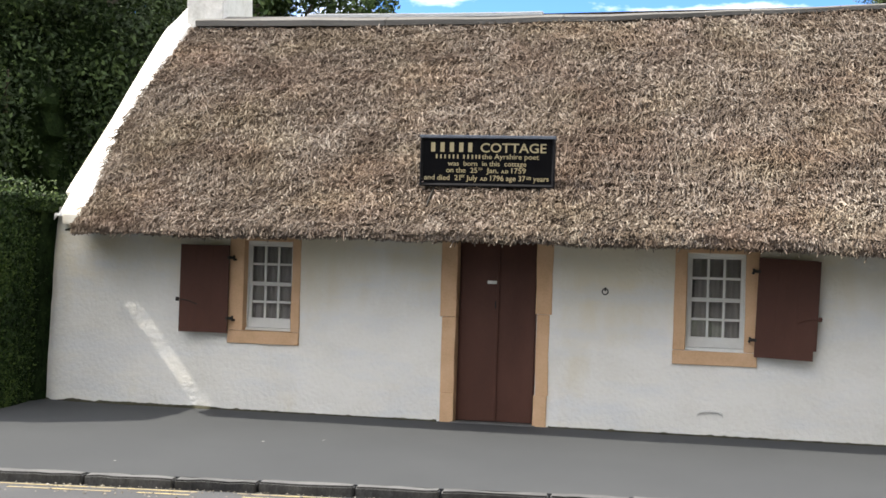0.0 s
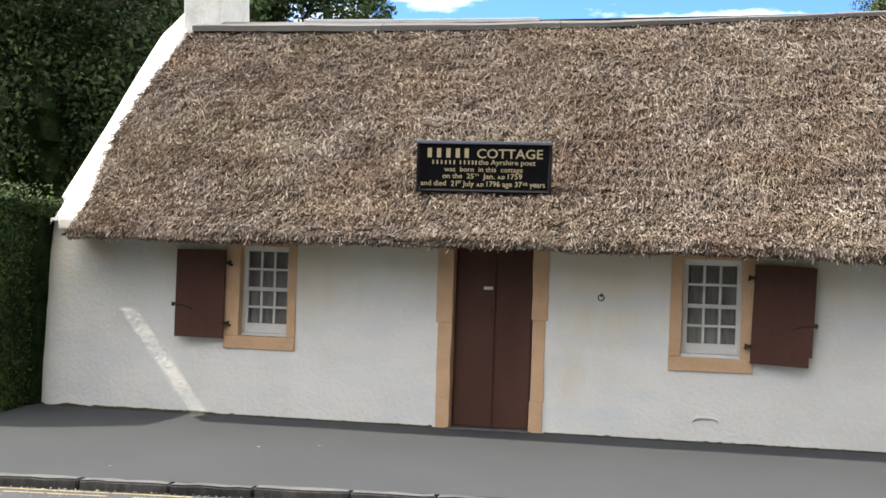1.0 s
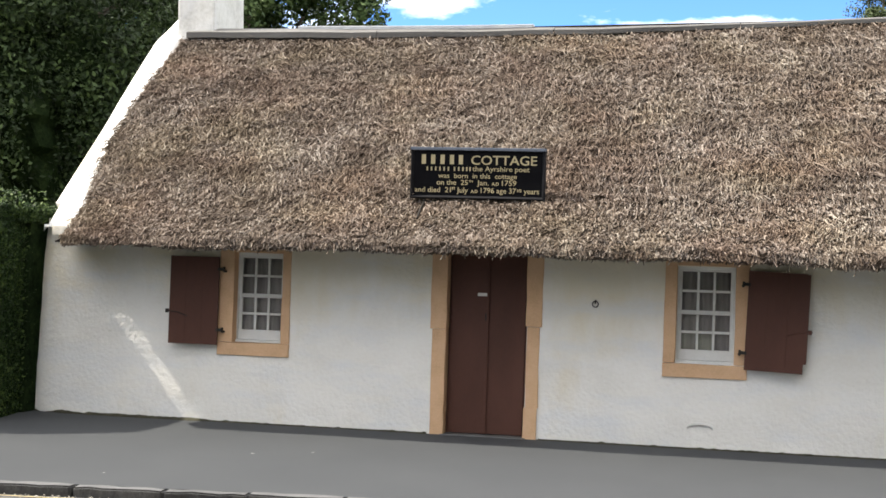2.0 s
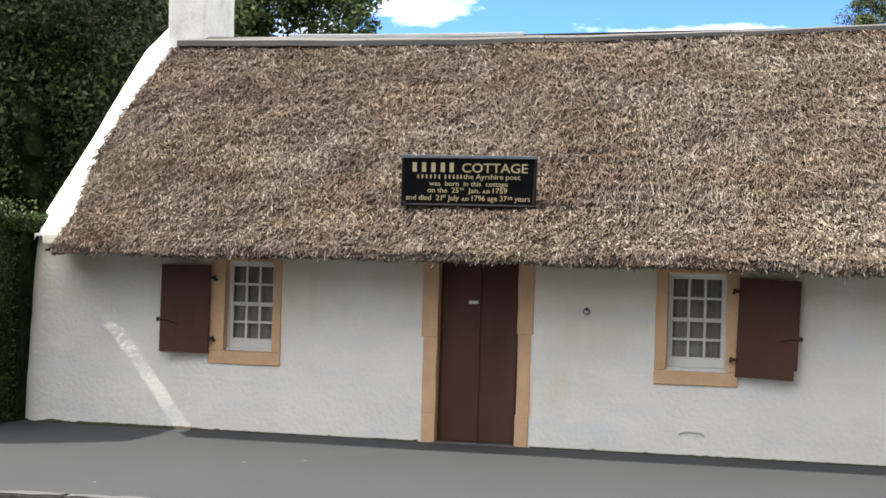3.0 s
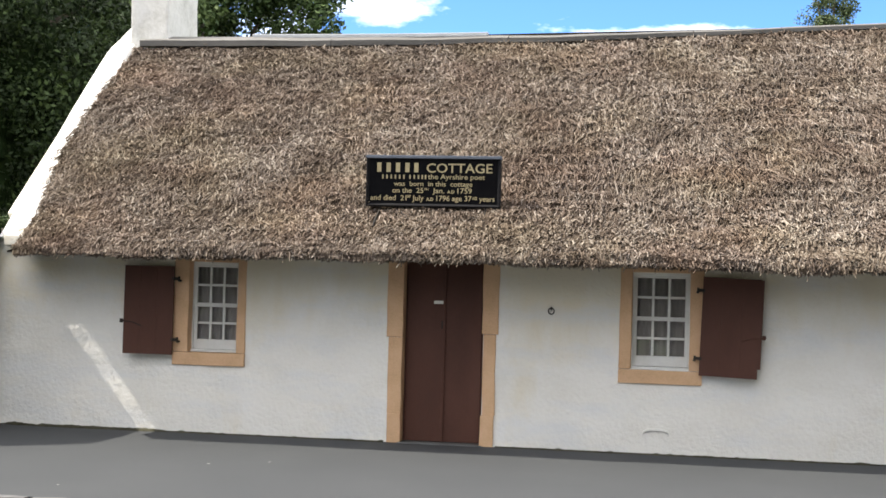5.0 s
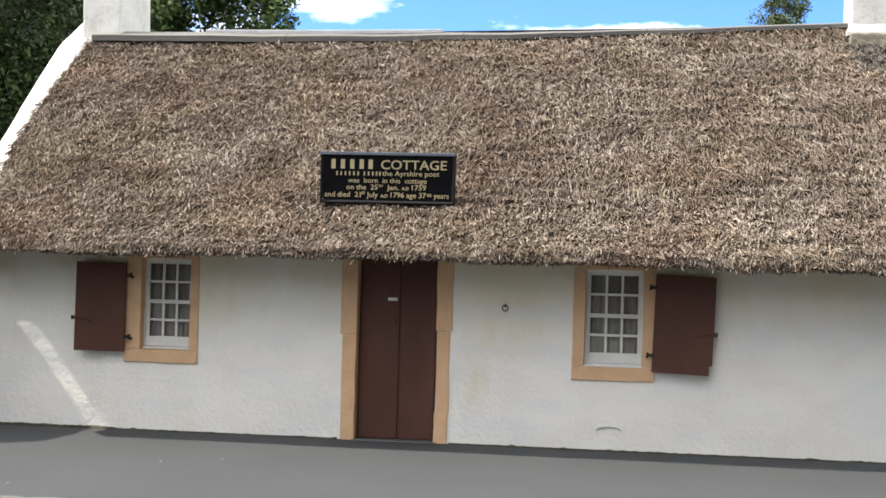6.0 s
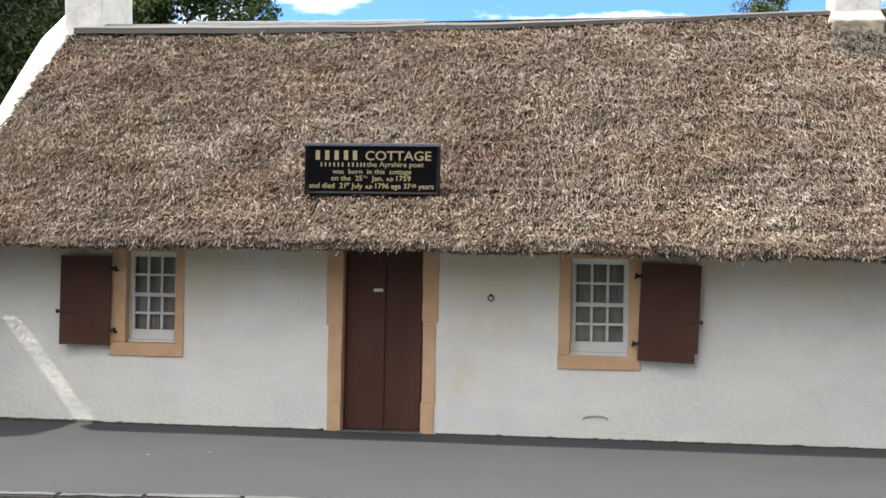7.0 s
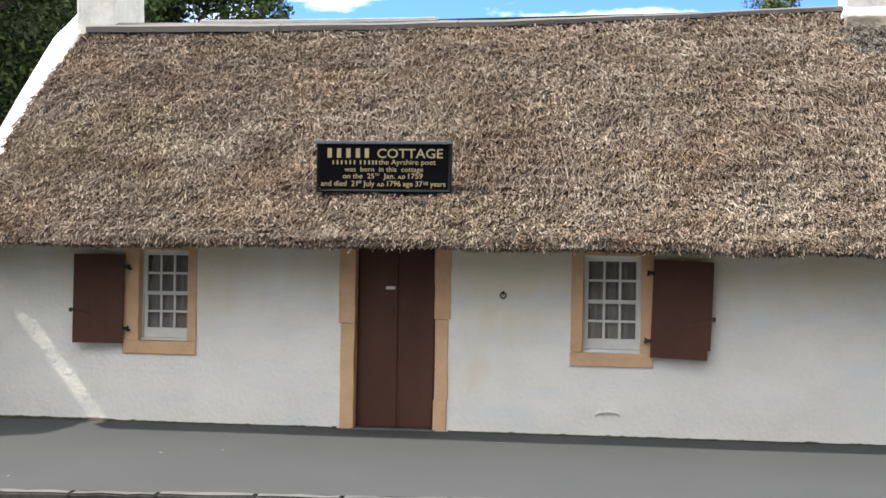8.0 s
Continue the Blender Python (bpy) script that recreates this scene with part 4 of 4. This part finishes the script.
def build_sign():
    W, H = 1.425, 0.535
    sg = tagged(new("cottage_sign"), "black wooden sign with gold lettering fixed on the thatch", "sign")
    sg.matrix_basis = pose(0.274, -0.135, 2.462, 1, 0, 0)
    board = part("board", box((-W / 2 + 0.02, -0.004, 0.02), (W / 2 - 0.02, 0.03, H - 0.02), 0.0), M_BLACK, sg)
    bm = bmesh.new()
    t = 0.035
    for ring in (0,):
        o = [(-W / 2, 0), (W / 2, 0), (W / 2, H), (-W / 2, H)]
        i1 = [(-W / 2 + 0.014, 0.014), (W / 2 - 0.014, 0.014), (W / 2 - 0.014, H - 0.014), (-W / 2 + 0.014, H - 0.014)]
        i2 = [(-W / 2 + t, t), (W / 2 - t, t), (W / 2 - t, H - t), (-W / 2 + t, H - t)]
        levels = [[bm.verts.new((x, 0.035, z)) for x, z in o], [bm.verts.new((x, -0.012, z)) for x, z in o], [bm.verts.new((x, -0.028, z)) for x, z in i1], [bm.verts.new((x, -0.006, z)) for x, z in i2]]
        for a, b in zip(levels, levels[1:]):
            for k in range(4):
                bm.faces.new((a[k], a[(k + 1) % 4], b[(k + 1) % 4], b[k]))
        bm.faces.new(levels[0])
    part("frame", bm, M_FRAME, sg, "raised black moulded frame")
    # strip added on the top moulding as a painted sky highlight
    part("top_sheen", box((-W / 2 - 0.004, -0.033, H - 0.030), (W / 2 + 0.004, 0.04, H + 0.002), 0.005), M_TOP_SHEEN, sg, "blue-grey top strip with the sky's reflection painted in")
    for x in (-0.56, 0.56):
        bm = bmesh.new()
        add_tube(bm, [(x, 0.02, 0.04), (x, 0.0, -0.03), (x - 0.01, -0.12, -0.12), (x - 0.015, -0.25, -0.22)], 0.011)
        part("bracket", bm, M_IRON, sg, "dark iron bracket rod")
    # first line: a word of bars, then the building's kind
    hh = 0.098
    bars([-0.575, -0.475, -0.375, -0.275, -0.180], 0.352, 0.044, hh, board)
    text_mesh("lettering", "COTTAGE", 0.136, 0.69, 0.275, 0.352, board, 0.0012)
    bars([-0.535, -0.49, -0.445, -0.40, -0.355, -0.31, -0.245, -0.2, -0.155, -0.115, -0.08], 0.283, 0.015, 0.042, board)
    text_mesh("lettering", "the Ayrshire poet", 0.075, 0.60, 0.245, 0.283, board, 0.0004)
    text_mesh("lettering", "was  born  in this  cottage", 0.072, 0.83, 0.0, 0.209, board, 0.0004)
    text_mesh("lettering", "on the  25", 0.075, 0.33, -0.265, 0.138, board, 0.0004)
    text_mesh("lettering", "TH", 0.035, 0.045, -0.07, 0.165, board, 0.0)
    text_mesh("lettering", "Jan.", 0.075, 0.125, 0.06, 0.138, board, 0.0004)
    text_mesh("lettering", "A.D", 0.045, 0.075, 0.19, 0.138, board, 0.0012)
    text_mesh("lettering", "1759", 0.078, 0.15, 0.335, 0.138, board, 0.0004)
    text_mesh("lettering", "and died  21", 0.078, 0.385, -0.47, 0.058, board, 0.0004)
    text_mesh("lettering", "ST", 0.035, 0.04, -0.25, 0.088, board, 0.0012)
    text_mesh("lettering", "July", 0.078, 0.12, -0.155, 0.058, board, 0.0004)
    text_mesh("lettering", "A.D", 0.045, 0.075, -0.03, 0.058, board, 0.0012)
    text_mesh("lettering", "1796 age 37", 0.078, 0.37, 0.225, 0.058, board, 0.0004)
    text_mesh("lettering", "1/2", 0.040, 0.045, 0.445, 0.075, board, 0.0012)
    text_mesh("lettering", "years", 0.078, 0.16, 0.57, 0.058, board, 0.0004)


build_sign()


# ---- planting ----
def leaf_cloud(name, centres, spread, count, size, material, parent, seed, label="", flat=0.0):
    """Many small bent leaves round the given clump centres."""
    rng = np.random.default_rng(seed)
    C = np.array(centres)
    R = np.array(spread)
    pick = rng.integers(0, len(C), count)
    d = rng.normal(size=(count, 3))
    d /= np.linalg.norm(d, axis=1)[:, None]
    r = rng.random(count) ** 0.45
    p = C[pick] + d * (R[pick] * r)[:, None] * np.array([1, 1, 0.8])
    nrm = d * 0.6 + rng.normal(size=(count, 3)) * 0.6 + np.array([0, 0, flat])
    nrm /= np.linalg.norm(nrm, axis=1)[:, None]
    t = np.cross(nrm, rng.normal(size=(count, 3)))
    t /= np.linalg.norm(t, axis=1)[:, None]
    b = np.cross(nrm, t)
    s = size * rng.uniform(0.6, 1.3, count)[:, None]
    V = np.stack([p - t * s, p + b * s * 0.5 - nrm * s * 0.15, p + t * s, p - b * s * 0.5 - nrm * s * 0.15], 1)
    F = np.arange(count * 4).reshape(-1, 4)
    ob = finish(name, raw_mesh(name, V.reshape(-1, 3), F), material, parent)
    if label:
        tagged(ob, label)
    return ob


def build_tree(base, height, trunk_r, crown_centre, crown_r, clumps, leaves, size, material, seed, label, clump_r=0.9, dense=False):
    tree = tagged(new("tree"), label, "tree")
    tree.matrix_basis = pose(*base)
    rng = random.Random(seed)
    cc, cr = Vector(crown_centre), Vector(crown_r)
    cs, rs = [], []
    for i in range(clumps):
        while True:
            v = Vector((rng.uniform(-1, 1), rng.uniform(-1, 1), rng.uniform(-1, 1)))
            if 0.45 < v.length < 1:
                break
        v *= 1 + 0.2 * noise.noise(v * 2 + Vector((seed, 0, 0)))
        cs.append((cc.x + v.x * cr.x, cc.y + v.y * cr.y, cc.z + v.z * cr.z))
        rs.append(clump_r * rng.uniform(0.55, 1.25))
    bm = bmesh.new()
    add_tube(bm, [(0, 0, -0.3), (0.05, 0, height * 0.25), (0.12, 0.1, height * 0.5), (0.05, 0.15, height * 0.8)], [trunk_r * 1.3, trunk_r, trunk_r * 0.7, trunk_r * 0.25], 10)
    part("trunk", bm, M_BARK, tree, smooth=True)
    for i in range(0, clumps, max(1, clumps // 26)):
        z0 = height * rng.uniform(0.28, 0.7)
        a, b = Vector((0.1, 0.08, z0)), Vector(cs[i])
        m = (a + b) / 2 + Vector((0, 0, 0.1 * (b - a).length))
        bm = bmesh.new()
        add_tube(bm, [a, m, b], [trunk_r * 0.33, trunk_r * 0.2, trunk_r * 0.06], 6)
        part("limb", bm, M_BARK, tree, smooth=True)
    # dark lump added for the shade inside the crown
    if dense:
        bm = bmesh.new()
        bmesh.ops.create_icosphere(bm, subdivisions=5, radius=1.0)
        for v in bm.verts:
            k = 0.56 + 0.22 * noise.noise(v.co * 2.3 + Vector((seed, 0, 0))) + 0.10 * noise.noise(v.co * 7.0)
            v.co = Vector((cc.x + v.co.x * cr.x * k, cc.y + v.co.y * cr.y * k, cc.z + v.co.z * cr.z * k))
        part("dark_core", bm, M_INNER, tree)
    leaf_cloud("crown", cs, rs, leaves, size, material, tree, seed, "", 0.25)
    return tree


# dark mature trees beyond the gable
build_tree((-9.5, 7.0, -0.2), 9.0, 0.30, (0, 0, 5.0), (3.4, 3.0, 4.8), 330, 140000, 0.052, M_LEAF, 1, "dark green broadleaf tree behind the cottage gable", 0.8, True)
build_tree((-13.0, 4.0, -0.2), 9.0, 0.28, (0, 0, 4.8), (3.6, 3.2, 4.8), 260, 90000, 0.052, M_LEAF, 2, "dark green broadleaf tree beyond the hedge", 0.8, True)
build_tree((-13.0, 13.0, -0.2), 10.0, 0.30, (0, 0, 5.4), (5.5, 3.2, 5.2), 190, 55000, 0.09, M_LEAF, 5, "large dark green tree in the garden behind", 1.1, True)
build_tree((-7.95, 15.0, -0.2), 9.5, 0.28, (0, 0, 6.6), (3.1, 2.8, 3.5), 170, 100000, 0.068, M_LEAF2, 3, "leafy green tree rising behind the thatched roof", 0.8)
build_tree((6.3, 22.0, -0.2), 8.6, 0.11, (0, 0, 9.0), (0.55, 0.5, 1.5), 34, 9000, 0.04, M_LEAF3, 4, "thin young green tree showing above the roof ridge", 0.36)

# unseen dark planting across the street, added to hold skylight off the wall
across = build_tree((-15.0, -21.5, -0.2), 14.0, 0.34, (0, 0, 7.0), (4.8, 3.4, 7.0), 150, 20000, 0.32, M_LEAF, 7, "unseen dark green broadleaf tree added to block skylight", 1.3)
tagged(across, group="trees across the street")
# copies placed and stretched by how much skylight each should block
for x, y, tall in ((-17.5, -3.6, 0.68), (-18.0, -10.5, 0.75), (-8.5, -22.0, 0.55), (3.5, -23.4, 0.5), (10.0, -20.0, 0.95), (14.5, -17.5, 1.2), (19.0, -14.0, 1.3), (23.0, -9.5, 1.3), (25.0, -4.0, 1.2)):
    copy_thing(across, pose(x, y, -0.2, 0, 0, 57 * x) @ Matrix.Diagonal((1, 1, tall, 1)))


def build_hedge():
    hd = tagged(new("hedge"), "tall dense clipped dark green hedge against the gable", "hedge")
    line = [(-4.78, -0.32), (-4.70, -0.80), (-4.74, -1.45), (-5.6, -2.0), (-8.2, -2.2), (-20.0, -2.2)]
    top = 2.26
    # dark solid core added for the shade inside the hedge
    bm = bmesh.new()
    prev = None
    for x, y in line:
        cur = [bm.verts.new(c) for c in ((x, y + 0.12, -0.1), (x, y + 0.10, top - 0.18), (x, y + 0.22, top - 0.08), (x, y + 1.3, top - 0.08), (x, y + 1.3, -0.1))]
        if prev:
            for k in range(5):
                bm.faces.new((prev[k], prev[(k + 1) % 5], cur[(k + 1) % 5], cur[k]))
        else:
            bm.faces.new(cur)
        prev = cur
    bm.faces.new(prev)
    part("dark_core", bm, M_INNER, hd)
    rng = np.random.default_rng(8)
    count = 60000
    seg = np.array(line)
    cum = np.array([0, 0.49, 1.14, 2.23, 4.84])
    L = rng.random(count) ** 1.4 * 4.6
    X, Y = np.interp(L, cum, seg[:5, 0]), np.interp(L, cum, seg[:5, 1])
    which = rng.random(count)
    bump = np.array([0.06 * noise.noise(Vector((a * 2.5, b * 2.5, 0))) for a, b in zip(X, rng.random(count))])
    z = np.where(which < 0.72, rng.uniform(-0.05, top, count), top + rng.uniform(-0.12, 0.03, count))
    y = np.where(which < 0.72, Y + rng.uniform(-0.05, 0.10, count) + 0.10 * np.maximum(0, z - top + 0.2), Y + rng.uniform(0.02, 1.25, count)) + bump
    p = np.stack([X, y, z + np.where(which < 0.72, 0, 0.04 * np.sin(X * 3))], 1)
    end = rng.random(count) < 0.12
    p[end, 0] = -4.79 + rng.uniform(-0.05, 0.05, end.sum())
    p[end, 1] = -0.30 + rng.uniform(0, 1.2, end.sum())
    # loose sprigs along the top
    loose = rng.random(count) < 0.014
    p[loose, 0] = rng.uniform(-5.6, -4.76, loose.sum())
    p[loose, 1] = rng.uniform(-0.9, 0.3, loose.sum())
    p[loose, 2] = top + rng.random(loose.sum()) ** 2 * 0.22
    nrm = rng.normal(size=(count, 3)) * 0.7 + np.array([0.1, -0.5, 0.5])
    nrm /= np.linalg.norm(nrm, axis=1)[:, None]
    t = np.cross(nrm, rng.normal(size=(count, 3)))
    t /= np.linalg.norm(t, axis=1)[:, None]
    b = np.cross(nrm, t)
    s = 0.022 * rng.uniform(0.6, 1.4, count)[:, None]
    V = np.stack([p - t * s, p + b * s * 0.6, p + t * s, p - b * s * 0.6], 1)
    tagged(finish("foliage", raw_mesh("foliage", V.reshape(-1, 3), np.arange(count * 4).reshape(-1, 4)), M_HEDGE, hd), kind="stuff")


build_hedge()
